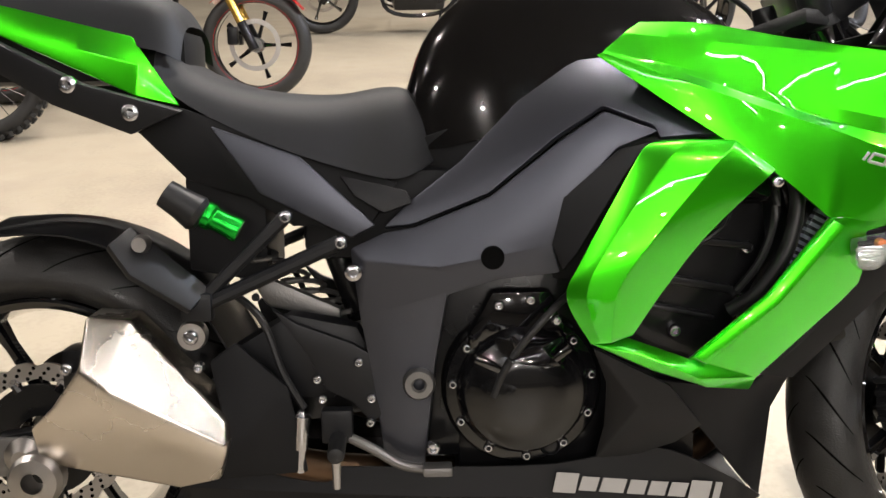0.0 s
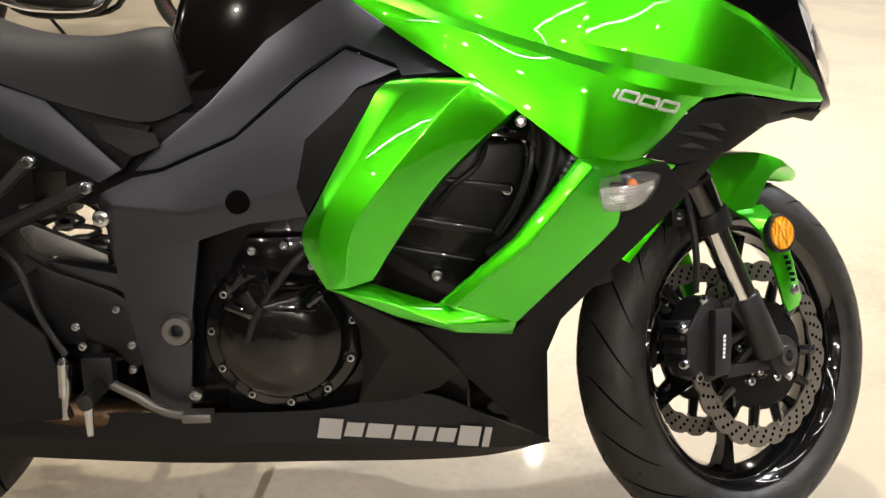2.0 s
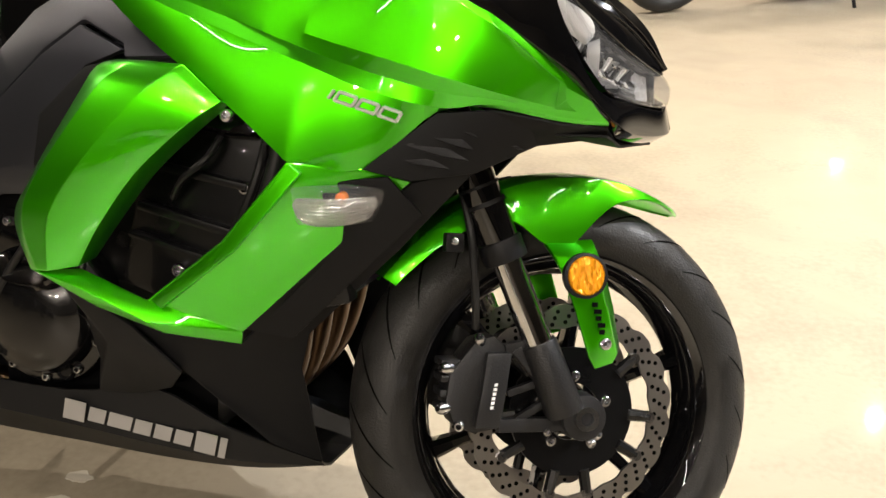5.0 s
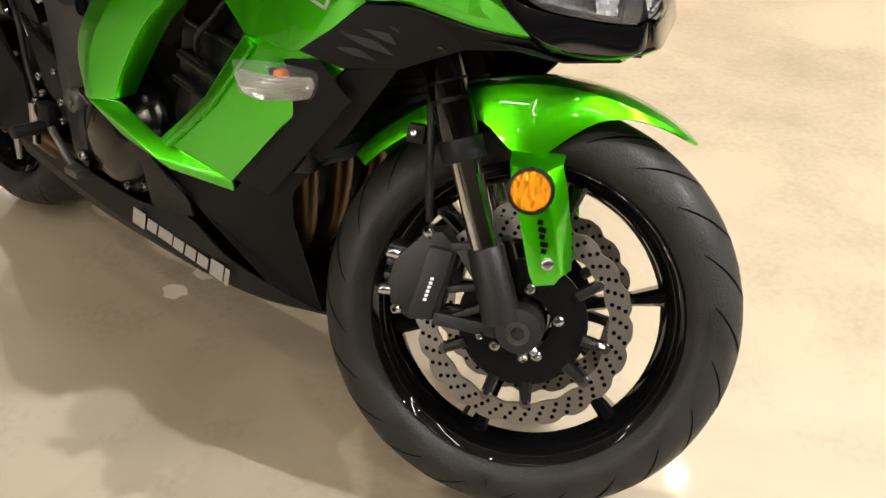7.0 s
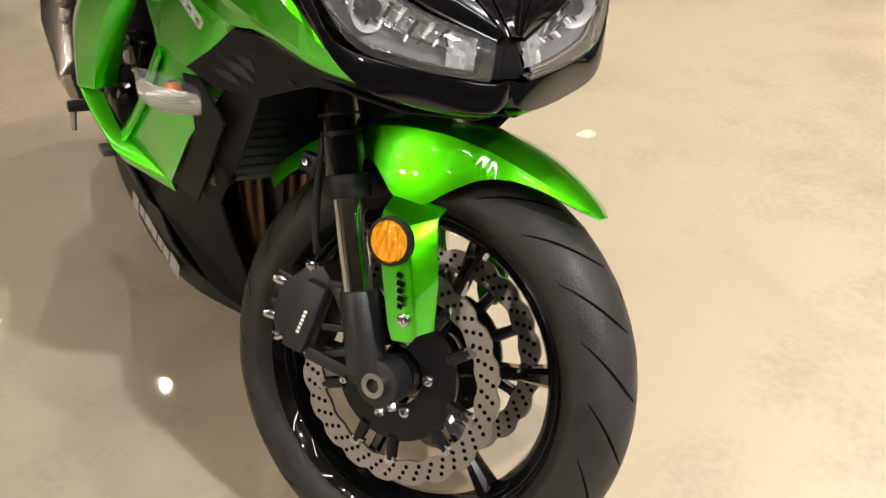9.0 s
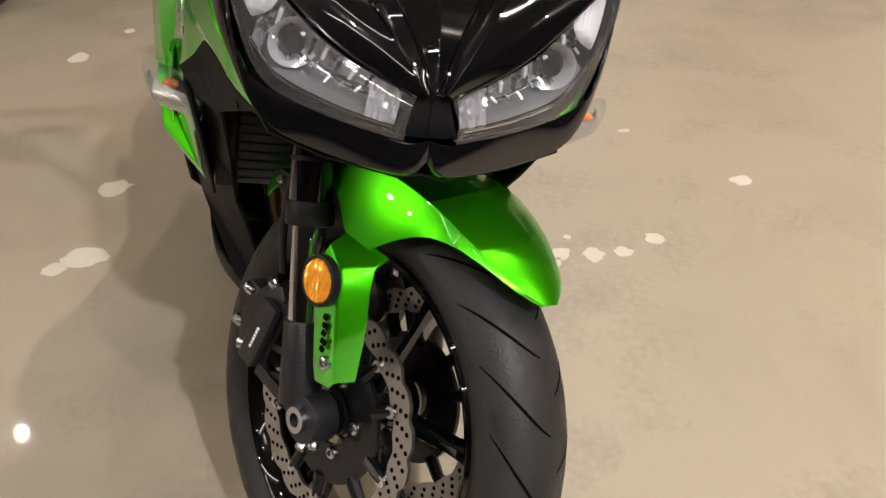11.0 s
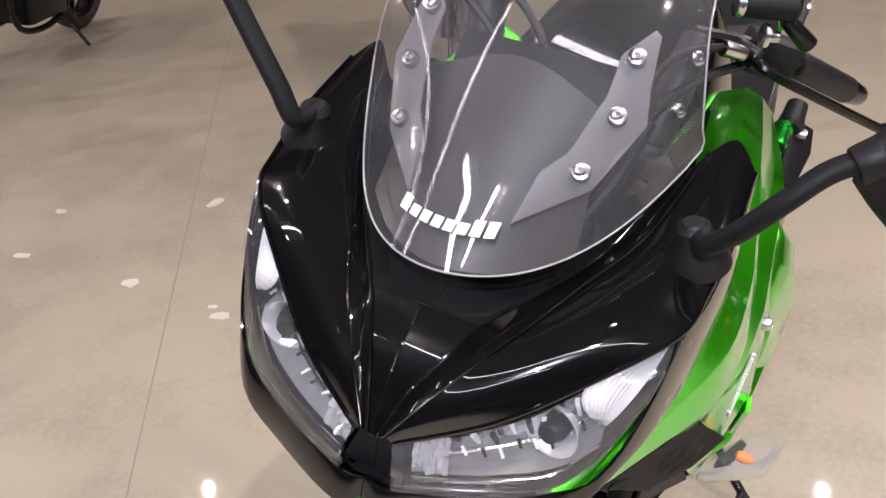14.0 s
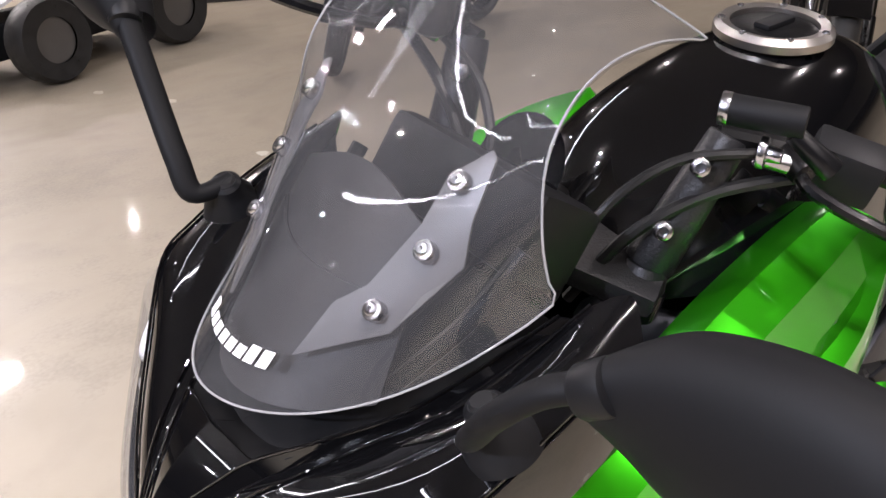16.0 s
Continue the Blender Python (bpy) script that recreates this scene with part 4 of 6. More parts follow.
# ---- nose: cowl, headlamps, screen, mirrors, indicators ----
def build_nose():
    mid = [(1.556, 0, .788), (1.533, 0, .830), (1.508, 0, .857), (1.480, 0, .877)]
    fold_a = [(1.554, -.004, .787), (1.526, -.020, .825), (1.499, -.037, .851), (1.472, -.053, .871), (1.425, -.086, .891), (1.365, -.122, .918), (1.262, -.152, .968)]
    valley = [(1.553, -.007, .786), (1.522, -.031, .823), (1.492, -.051, .847), (1.460, -.069, .864), (1.412, -.097, .884), (1.350, -.133, .913), (1.256, -.160, .968)]
    fold_b = [(1.552, -.010, .787), (1.518, -.042, .828), (1.486, -.066, .853), (1.450, -.088, .872), (1.400, -.113, .894), (1.336, -.147, .926), (1.250, -.170, .983)]
    crown = [(1.550, -.014, .786), (1.515, -.067, .824), (1.480, -.110, .858), (1.440, -.147, .890), (1.385, -.175, .922), (1.320, -.190, .955), (1.231, -.190, .995)]
    brow = [(1.548, -.018, .780), (1.512, -.090, .810), (1.470, -.150, .850), (1.425, -.204, .893), (1.385, -.214, .915), (1.320, -.217, .945), (1.243, -.215, .973)]
    both("nose_panel", lambda s: sheet([flip(r, s) for r in (mid, fold_a[:4])], 4, 1, 0.003, 0.001), BLACK, "gloss black centre panel of the nose", sharp=12)
    both("nose_fold", lambda s: sheet([flip(r, s) for r in (fold_a, valley, fold_b)], 4, 1, 0.003, 0.0024), BLACK, "gloss black folded crease beside the nose panel", sharp=10)
    both("nose_cowl", lambda s: sheet([flip(r, s) for r in (fold_b, crown, brow)], 4, 4, 0.003), BLACK, "gloss black nose cowl meeting in a point", sharp=40)
    for s in (-1, 1):
        # Thin beads added along the folds and brow to draw highlight lines.
        for line, r in ((fold_a, .0013), (fold_b, .0013), (brow, .0015)):
            part("highlight_bead", tube([p + V(.0012, 0, .0016) for p in flip(line, s)], r, 6, 5), BLACK, bike)
    tray = [[(1.478, 0, .873), (1.470, -.053, .867), (1.425, -.086, .887), (1.365, -.122, .914), (1.262, -.150, .962)],
            [(1.455, 0, .858), (1.445, -.045, .858), (1.405, -.072, .872), (1.350, -.104, .895), (1.255, -.135, .940)],
            [(1.400, 0, .872), (1.395, -.035, .872), (1.370, -.055, .878), (1.330, -.080, .890), (1.250, -.110, .915)]]
    both("screen_tray", lambda s: sheet([flip(r, s) for r in tray], 4, 1, 0.003), MATTE, "matte black tray below the screen")
    # dark border round the lamps down to the green edge, and the chin
    rim_in = [(1.243, -.217, .970), (1.320, -.220, .943), (1.385, -.217, .913), (1.426, -.208, .893), (1.449, -.202, .845), (1.476, -.188, .790), (1.496, -.166, .764), (1.530, -.100, .748), (1.556, -.028, .738), (1.559, 0, .742)]
    rim_out = [(1.205, -.216, .900), (1.290, -.227, .889), (1.340, -.227, .864), (1.382, -.221, .842), (1.420, -.213, .816), (1.462, -.197, .785), (1.510, -.160, .732), (1.535, -.102, .712), (1.566, -.025, .708), (1.562, 0, .722)]
    rim_bot = [(1.200, -.200, .890), (1.286, -.212, .878), (1.333, -.212, .855), (1.374, -.206, .833), (1.412, -.198, .807), (1.454, -.182, .776), (1.500, -.145, .722), (1.512, -.095, .700), (1.545, -.025, .695), (1.540, 0, .705)]
    both("lamp_surround", lambda s: sheet([flip(r, s) for r in (rim_in, rim_out, rim_bot)], 5, 1, 0.004, 0.002), BLACK, "gloss black headlamp surround and chin", sharp=22)
    bridge = [(1.536, 0, .786), (1.530, -.016, .780), (1.538, -.030, .738), (1.536, 0, .736)]
    both("nose_bridge", lambda s: poly(flip(bridge, s), [(0, 1, 2, 3)], 0.004, 0), MATTE)
    under = [(1.545, 0, .700), (1.545, -.025, .696), (1.514, -.098, .698), (1.503, -.152, .716), (1.44, -.165, .715), (1.33, -.12, .74), (1.33, 0, .76), (1.44, 0, .72)]
    both("nose_underside", lambda s: poly(flip(under, s), [(0, 1, 2, 7), (2, 3, 4, 7), (7, 4, 5, 6)], 0.004, 0.002), MATTE)
    for s in (-1, 1):
        build_headlamp(s)
        build_indicator(s)


def build_headlamp(s):
    top = flip([(1.546, -.017, .781), (1.510, -.092, .806), (1.468, -.150, .846), (1.427, -.202, .890)], s)
    low = flip([(1.557, -.025, .741), (1.530, -.100, .750), (1.495, -.163, .771), (1.450, -.198, .845)], s)
    lamp = part("headlamp", sheet([[p + V(.003, s * .001, .001) for p in top], [(a + b) / 2 + V(.010, s * .004, .002) for a, b in zip(top, low)], [p + V(.003, s * .001, 0) for p in low]], 4, 4, 0.002), LENS, bike, "clear swept-back headlamp with chrome reflectors")
    tl, ll = spline(top, 10), spline(low, 10)

    def at(q, f, depth):
        """A point inside the lamp: q outwards from the nose, f down from the brow, depth behind the lens."""
        return along(tl, q) * (1 - f) + along(ll, q) * f + V(-depth, -s * depth * .12, -depth * .12)

    def facets(qs, fs, depth, zig, material, name, label="", flat=True):
        bm = bmesh.new()
        rng = random.Random(len(qs))
        vs = [[bm.verts.new(at(q, f + zig * rng.uniform(-4, 4), depth(f) + zig * rng.uniform(-1.6, 1.6))) for q in qs] for f in fs]
        for u, v in zip(vs, vs[1:]):
            for i in range(len(qs) - 1):
                bm.faces.new((u[i], u[i + 1], v[i + 1], v[i]))
        bmesh.ops.solidify(bm, geom=bm.faces[:], thickness=.0015)
        return part(name, bm, material, lamp, label, sharp=4 if flat else 40)

    case = [[at(q, f, d) for q in (0, .2, .4, .6, .8, 1)] for f, d in ((.0, .003), (.03, .040), (.10, .085), (.90, .085), (1.0, .040), (1.0, .003))]
    part("lamp_case", sheet(case, 3, 1, 0.002), BLACK, lamp, "black inner case of the lamp")
    facets([.16 + .62 * k / 27 for k in range(28)], (.06, .14, .21, .29, .36, .43, .50), lambda f: .014 + .030 * math.sin(math.pi * min(1, f)), .0036, REFLECTOR, "reflector", "faceted chrome reflector")
    facets([.15 + .60 * k / 20 for k in range(21)], (.52, .58, .66, .74, .82, .88), lambda f: .012 + .040 * (1 - (f - .5) / .4) ** .6, 0, BOWL, "lower_bowl", "smooth chrome bowl", False)
    facets([.07 + .011 * k for k in range(12)], (.12, .24, .36, .48, .60, .74, .88), lambda f: .012 + .006 * f, .0024, REFLECTOR, "fluted_block", "bright fluted reflector end")
    part("fixed_band", tube([at(q, .51, .020 + .012 * q) for q in (.10, .25, .42, .58, .70)], .0022, 8), CHROME, lamp)
    part("rim_band", tube([at(q, .885, .010) for q in (.08, .25, .42, .58, .76)], .0018, 8), CHROME, lamp)
    for q, f, h in ((.34, .30, .018), (.44, .26, .020), (.56, .30, .022), (.66, .34, .020), (.74, .45, .024)):
        a, b = at(q, f - h * 5, .016), at(q + .01, f + h * 5, .030)
        part("inner_trim", rod(a, b, .0035, .0025, 4), CHROME, lamp)
    # Added white and black fins paint the chrome's glints and dark gaps.
    for k in range(9):
        q = .19 + .062 * k
        f = .20 + .05 * (k % 3)
        part("glint_gap_fin", rod(at(q, f - .10, .014), at(q + .015, f + .16, .026), .0030, .0024, 4), RIBBED if k % 2 else ENGINE, lamp)
        part("glint_gap_fin", rod(at(q + .03, f + .22, .022), at(q + .05, f + .34, .018), .0020, .0016, 4), ENGINE if k % 2 else RIBBED, lamp)
    hood = at(.55, .40, .022)
    part("bulb_shield", moved(lathe([(0, .018), (.009, .016), (.0125, .008), (.013, -.004), (0, -.006)], 20), Matrix.Translation(hood) @ Matrix.Rotation(radians(-90 - 12 * s), 4, "Z")), ENGINE, lamp, "small dark bulb hood")
    part("lamp_bowl", moved(lathe([(.013, -.004), (.016, .000), (.023, .008), (.026, .010), (.020, -.004)], 28), Matrix.Translation(hood) @ Matrix.Rotation(radians(-90 - 12 * s), 4, "Z")), REFLECTOR, lamp)
    # teardrop position lamp at the outer end, with fine flutes
    tip, foot, inner = flip([(1.404, -.197, .879), (1.467, -.172, .820), (1.468, -.148, .848)], s)
    axis = foot - tip
    mid = tip + axis * .6
    wide = inner - mid
    face = (axis.cross(wide) * s).normalized()
    if face.x < 0:
        face = -face
    bm, vs = bmesh.new(), []
    for j in range(13):
        u = j / 12
        w = math.sin(math.pi * min(1, u ** 1.25)) ** .75 * 1.02 + .02
        vs.append([bm.verts.new(tip + axis * (u * 1.06 - .02) + wide * (w * (.56 * v + .40)) + face * (.010 * (1 - v * v) * math.sin(math.pi * u) ** .5 + (.0011 if i % 2 else -.0011) + .002)) for i, v in enumerate(k / 11 - 1 for k in range(23))])
    for u, v in zip(vs, vs[1:]):
        for i in range(22):
            bm.faces.new((u[i], u[i + 1], v[i + 1], v[i]))
    bmesh.ops.solidify(bm, geom=bm.faces[:], thickness=.002)
    part("position_lamp", bm, RIBBED, lamp, "bright ribbed teardrop position lamp", sharp=12)


def build_indicator(s):
    """A clear pointed indicator pod that stands out from the flank."""
    outer = flank([(1.164, -.302, .647), (1.170, -.297, .602), (1.186, -.301, .651), (1.206, -.297, .643), (1.198, -.292, .604), (1.226, -.272, .652), (1.236, -.240, .599), (1.273, -.227, .641), (1.262, -.224, .618),
                   (1.172, -.262, .640), (1.178, -.256, .606), (1.262, -.222, .640), (1.242, -.226, .604)], s)
    sig = part("front_indicator", hull(outer, .004), SIGNALLENS, bike, "clear pointed front indicator with an amber bulb", sharp=40)
    above = spline(flank([(1.166, -.296, .630), (1.172, -.296, .634), (1.205, -.287, .634), (1.240, -.252, .634), (1.270, -.226, .637)], s), 3)
    below = spline(flank([(1.166, -.297, .622), (1.176, -.293, .604), (1.203, -.282, .600), (1.236, -.242, .604), (1.268, -.225, .636)], s), 3)
    bm, grid = bmesh.new(), []
    for p, q in zip(above, below):
        grid.append([bm.verts.new(p.lerp(q, k / 16) + V(0, s * (.004 * math.sin(math.pi * k / 16) - .004 + (.0016 if k % 2 else 0)), 0)) for k in range(17)])
    for u, v in zip(grid, grid[1:]):
        for k in range(16):
            bm.faces.new((u[k], u[k + 1], v[k + 1], v[k]))
    bmesh.ops.solidify(bm, geom=bm.faces[:], thickness=.0015)
    part("indicator_bowl", bm, SIGNAL, sig, "ribbed silver indicator bowl", sharp=8)
    part("amber_bulb", moved(lathe([(0, -.010), (.006, -.007), (.007, .003), (.004, .010), (0, .011)], 16), Matrix.Translation(flank([(1.214, -.264, .634)], s)[0])), AMBERBULB, sig)
    part("indicator_stem", poly(flank([(1.185, -.256, .636), (1.235, -.238, .636), (1.228, -.236, .616), (1.190, -.250, .612)], s), [(0, 1, 2, 3)], 0.010, 0.003), MATTE, sig)


SCREEN_SIDE = spline([(1.285, .166, .998), (1.290, .156, 1.050), (1.277, .144, 1.105), (1.236, .137, 1.142), (1.170, .129, 1.147), (1.095, .119, 1.130)], 12)


def screen_point(u, v, inset=0.0):
    """The screen's skin: u across from -1 to 1, v up from 0 to 1; the sides sweep back at the top."""
    k, kz = abs(u) ** 2.0, abs(u) ** (4.0 - 1.6 * min(max(v, 0.0), 1.0))
    f = min(max(v, 0.0), 1.0) * (len(SCREEN_SIDE) - 1)
    i = min(int(f), len(SCREEN_SIDE) - 2)
    side = SCREEN_SIDE[i].lerp(SCREEN_SIDE[i + 1], f - i)
    x = (1.480 - .258 * max(v, 0) ** .95) * (1 - k) + side.x * k
    z = (.914 + .300 * v) * (1 - kz) + side.z * kz
    return Vector((x - .7 * inset, side.y * u, z - .7 * inset))


def build_screen():
    rows = [[screen_point(k / 10, j / 12) for k in range(-10, 11)] for j in range(13)]
    scr = part("windscreen", sheet(rows, 1, 1, 0.003), SCREEN, bike, "clear lightly smoked windscreen with two side plates", sharp=60)
    rim = [screen_point(-1, j / 12) for j in range(13)] + [screen_point(k / 10, 1) for k in range(-9, 11)] + [screen_point(1, j / 12) for j in range(11, -1, -1)] + [screen_point(k / 10, 0) for k in range(9, -11, -1)]
    part("screen_edge", tube(rim, 0.001, 6, 2), EDGE, scr, "pale polished screen edge")
    outline = [(.30, .12), (.62, .165), (.80, .26), (.79, .36), (.78, .50), (.74, .53), (.60, .50), (.585, .40), (.47, .28), (.36, .24)]
    for s in (-1, 1):
        top = [screen_point(s * u, v, .004) for u, v in outline]
        ob = part("adjuster_plate", poly(top, [(0, 1, 8, 9), (1, 2, 8), (2, 3, 7, 8), (3, 4, 5, 6, 7)], 0.003, 0.001), PLATE, bike, "frosted grey screen adjuster plate")
        for u, v in ((.55, .22), (.66, .33), (.68, .47)):
            p = screen_point(s * u, v)
            part("plate_bolt", join(bolt(p + V(.002, 0, .002), (.75, s * .35, .6), .0055, .003), rod(p - V(.004, 0, .004), p + V(.0025, s * .001, .0025), .0085, .008, 18, .001)), BOLT, ob)
    # plain white bars across the foot of the screen
    for k in range(8):
        u0, h = -.28 + .070 * k, (.036 if k in (0, 6, 7) else .025)
        quad = [screen_point(u0, .080, -.003), screen_point(u0 + .052, .080, -.003), screen_point(u0 + .060, .080 + h, -.003), screen_point(u0 + .008, .080 + h, -.003)]
        part("lettering_bar", poly(quad, [(0, 1, 2, 3)], 0.0006, 0), WHITE, scr)
    # smoked inner panel in two pieces, and the instrument pod behind the screen
    for name, v0, v1, inset, drop, lead in (("instrument_cowl", .02, .30, .022, .10, 0), ("instrument_visor", .30, .52, .026, .40, 1)):
        rows = [[screen_point(u, v0 + (v1 - v0) * j / 4 - drop * u * u * (j + lead) / (4 + lead), inset) for j in range(5)] for u in (-.60, -.4, -.2, 0, .2, .4, .60)]
        part(name, sheet(rows, 3, 2, 0.003), SMOKE, bike, "smoked grey instrument cowl behind the screen", sharp=40)
    dash = part("instrument_pod", moved(box((-.05, -.10, -.035), (.03, .10, .04), .012), Matrix.Translation((1.225, 0, .985)) @ Matrix.Rotation(radians(-35), 4, "Y")), PLASTIC, bike, "black instrument pod")
    part("dial_glass", moved(lathe([(0, 0), (.045, 0), (.048, -.004)], 32), Matrix.Translation((1.186, .02, 1.008)) @ Matrix.Rotation(radians(-125), 4, "Y") @ Matrix.Rotation(radians(90), 4, "X")), BLACK, dash)
    both("cockpit_liner", lambda s: poly(flip([(1.335, -.108, .878), (1.255, -.134, .925), (1.175, -.150, .905), (1.245, -.120, .868), (1.325, -.1, .868)], s), [(0, 1, 2, 3, 4)], 0.004, 0.002), MATTE)
    part("cockpit_floor", box((1.17, -.125, .835), (1.352, .125, .862), .006), MATTE, bike, "matte black cockpit floor")
    for s in (-1, 1):
        part("cockpit_brace", tube([(1.36, s * .075, .90), (1.31, s * .10, .95), (1.26, s * .11, 1.00)], .008), PLASTIC, bike)


def build_mirrors():
    """Mirrors on curved arms; the left one hangs a little lower and further back."""
    arms = {-1: [(1.362, .186, .962), (1.390, .188, .960), (1.393, .206, .990), (1.391, .240, 1.034), (1.389, .270, 1.074), (1.388, .288, 1.098)],
            1: [(1.362, .190, .958), (1.384, .200, .960), (1.398, .224, .992), (1.402, .246, 1.026), (1.392, .268, 1.052), (1.380, .290, 1.064)]}
    pods = {-1: ((1.389, .278, 1.086, .016), (1.388, .300, 1.106, .034), (1.386, .335, 1.116, .050), (1.384, .385, 1.122, .056), (1.374, .435, 1.122, .046), (1.368, .457, 1.120, .022)),
            1: ((1.382, .286, 1.062, .016), (1.362, .310, 1.058, .040), (1.352, .338, 1.054, .056), (1.344, .385, 1.054, .064), (1.338, .435, 1.054, .058), (1.335, .475, 1.054, .030))}
    for s in (-1, 1):
        seat = Matrix.Translation((1.358, s * .188, .950)) @ Matrix.Rotation(radians(90), 4, "X") @ Matrix.Rotation(radians(15 * s), 4, "X") @ Matrix.Rotation(radians(-15), 4, "Z")
        base = part("mirror_base", moved(lathe([(0, .017), (.011, .0165), (.0145, .013), (.016, .006), (.019, -.002), (.026, -.012), (.030, -.026)], 32), seat), PLASTIC, bike, "black rubber mirror mount")
        part("mirror_cap", moved(lathe([(0, .0195), (.008, .019), (.0105, .016), (.0105, .012)], 24), seat), HOSE, base)
        bm = tube([(x, s * y, z) for x, y, z in arms[s]], .0088, 14, 8)
        for vert in bm.verts:
            vert.co.x = 1.388 + (vert.co.x - 1.388) * 1.3
        part("mirror_arm", bm, MATTE, base, "black curved mirror arm")
        x, y, z = arms[s][-1]
        part("arm_collar", rod((x + .003, s * (y - .006), z - .006), (x - .004, s * (y + .010), z + .006), .0150, .0165, 20, .003), PLASTIC, base)
        rows = [[(x + .030 * math.cos(a) * (h / .046) ** .5 - .006, s * y, z + h * math.sin(a)) for a in (2 * math.pi * i / 20 for i in range(21))] for x, y, z, h in pods[s]]
        part("mirror_housing", sheet(rows, 1, 5, 0), MATTE, base, "black rounded mirror housing", sharp=60)


def build_cockpit():
    """Top yoke, bars, levers and reservoirs; they turn with the fork."""
    def put(name, bm, material, parent=None, label=""):
        return part(name, moved(bm, STEER), material, parent or bike, label)

    yoke = put("top_yoke", moved(prism([(1.085, 0), (1.185, 0), (1.185, .025), (1.085, .025)], -.125, .125, .008), Matrix.Translation((0, 0, .905))), FORKLUG, None, "dark cast alloy top yoke")
    for s in (-1, 1):
        top = Vector((1.421, s * .105, .310)) + STEER_AXIS * .66
        put("fork_cap", rod(top, top + STEER_AXIS * .02, .024, .020, 20, .002), FORKLUG, yoke)
        riser = put("bar_riser", rod((1.135, s * .105, .925), (1.075, s * .125, 1.045), .024, .019, 16, .004), FORKLUG, None, "dark forged handlebar riser")
        put("riser_bolt", bolt((1.160, s * .105, .985), (1, 0, .5), .009), BOLT, riser)
        put("riser_bolt", bolt((1.125, s * .112, 1.035), (1, 0, .5), .009), BOLT, riser)
        bar = put("handlebar", tube([(1.078, s * .115, 1.045), (1.06, s * .20, 1.048), (1.02, s * .30, 1.035), (.985, s * .385, 1.015)], .011), ENGINE, None, "black handlebar half")
        put("grip", rod((1.028, s * .275, 1.038), (.985, s * .385, 1.015), .0175, .0175, 18, .003), HOSE, bar)
        put("bar_end", rod((.985, s * .385, 1.015), (.974, s * .412, 1.010), .016, .014, 16, .003), BLACK, bar)
        put("switch_box", moved(box((-.022, -.032, -.022), (.024, .03, .024), .007), Matrix.Translation((1.052, s * .225, 1.043))), PLASTIC, bar)
        lever = put("lever", tube([(1.075, s * .185, 1.045), (1.105, s * .205, 1.040), (1.108, s * .28, 1.030), (1.085, s * .36, 1.015), (1.080, s * .395, 1.010)], .0062, 8), ENGINE, None, "black control lever with a ball end")
        ball = bmesh.new()
        bmesh.ops.create_uvsphere(ball, u_segments=14, v_segments=10, radius=.0095)
        put("lever_ball", moved(ball, Matrix.Translation((1.079, s * .398, 1.010))), ENGINE, lever)
        put("lever_perch", rod((1.06, s * .165, 1.045), (1.092, s * .195, 1.045), .014, .012, 14, .003), ENGINE, lever)
        put("adjuster", rod((1.09, s * .150, 1.045), (1.085, s * .185, 1.045), .010, .008, 14, .002), BOLT, lever)
        put("clutch_cable" if s > 0 else "brake_line", tube([(1.088, s * .150, 1.045), (1.125, s * .09, 1.030), (1.175, s * .05, .985), (1.20, s * .04, .90)], .0048, 8), HOSE, lever)
        put("wiring", tube([(1.065, s * .20, 1.030), (1.11, s * .13, 1.005), (1.15, s * .08, .960), (1.17, s * .05, .88)], .006, 8), HOSE, lever)
    put("fluid_reservoir", moved(lathe([(0, .03), (.019, .03), (.021, .026), (.020, -.018), (.016, -.022), (0, -.022)], 24), Matrix.Translation((1.105, -.155, 1.075)) @ Matrix.Rotation(radians(90), 4, "X")), SMOKE, None, "brake fluid reservoir")
    # clutch fluid pot and adjuster knob on the turned left bar
    pot = part("clutch_reservoir", rod((1.088, .150, 1.080), (1.062, .202, 1.080), .0125, .0125, 24, .002), MATTE, bike, "dark cylinder-shaped clutch fluid pot with a chrome cap")
    part("pot_cap", rod((1.0905, .145, 1.080), (1.0870, .152, 1.080), .0132, .0132, 24, .001), BOLT, pot)
    part("adjuster_knob", join(rod((1.079, .178, 1.052), (1.0765, .1835, 1.052), .0135, .0125, 20, .001), rod((1.0765, .1835, 1.052), (1.072, .194, 1.052), .007, .006, 16, .001)), BOLT, pot)
    part("pot_bracket", rod((1.066, .195, 1.070), (1.050, .225, 1.045), .008, .010, 12, .002), ENGINE, pot)
    put("master_cylinder", rod((1.085, -.13, 1.055), (1.075, -.20, 1.055), .015, .013, 16, .003), PLASTIC)
    put("key_barrel", rod((1.155, 0, .93), (1.145, 0, .972), .020, .018, 20, .003), ENGINE)


before = set(bike.children)
build_nose()
build_screen()
build_mirrors()
for made in set(bike.children) - before:
    made.location.y += .007
build_cockpit()


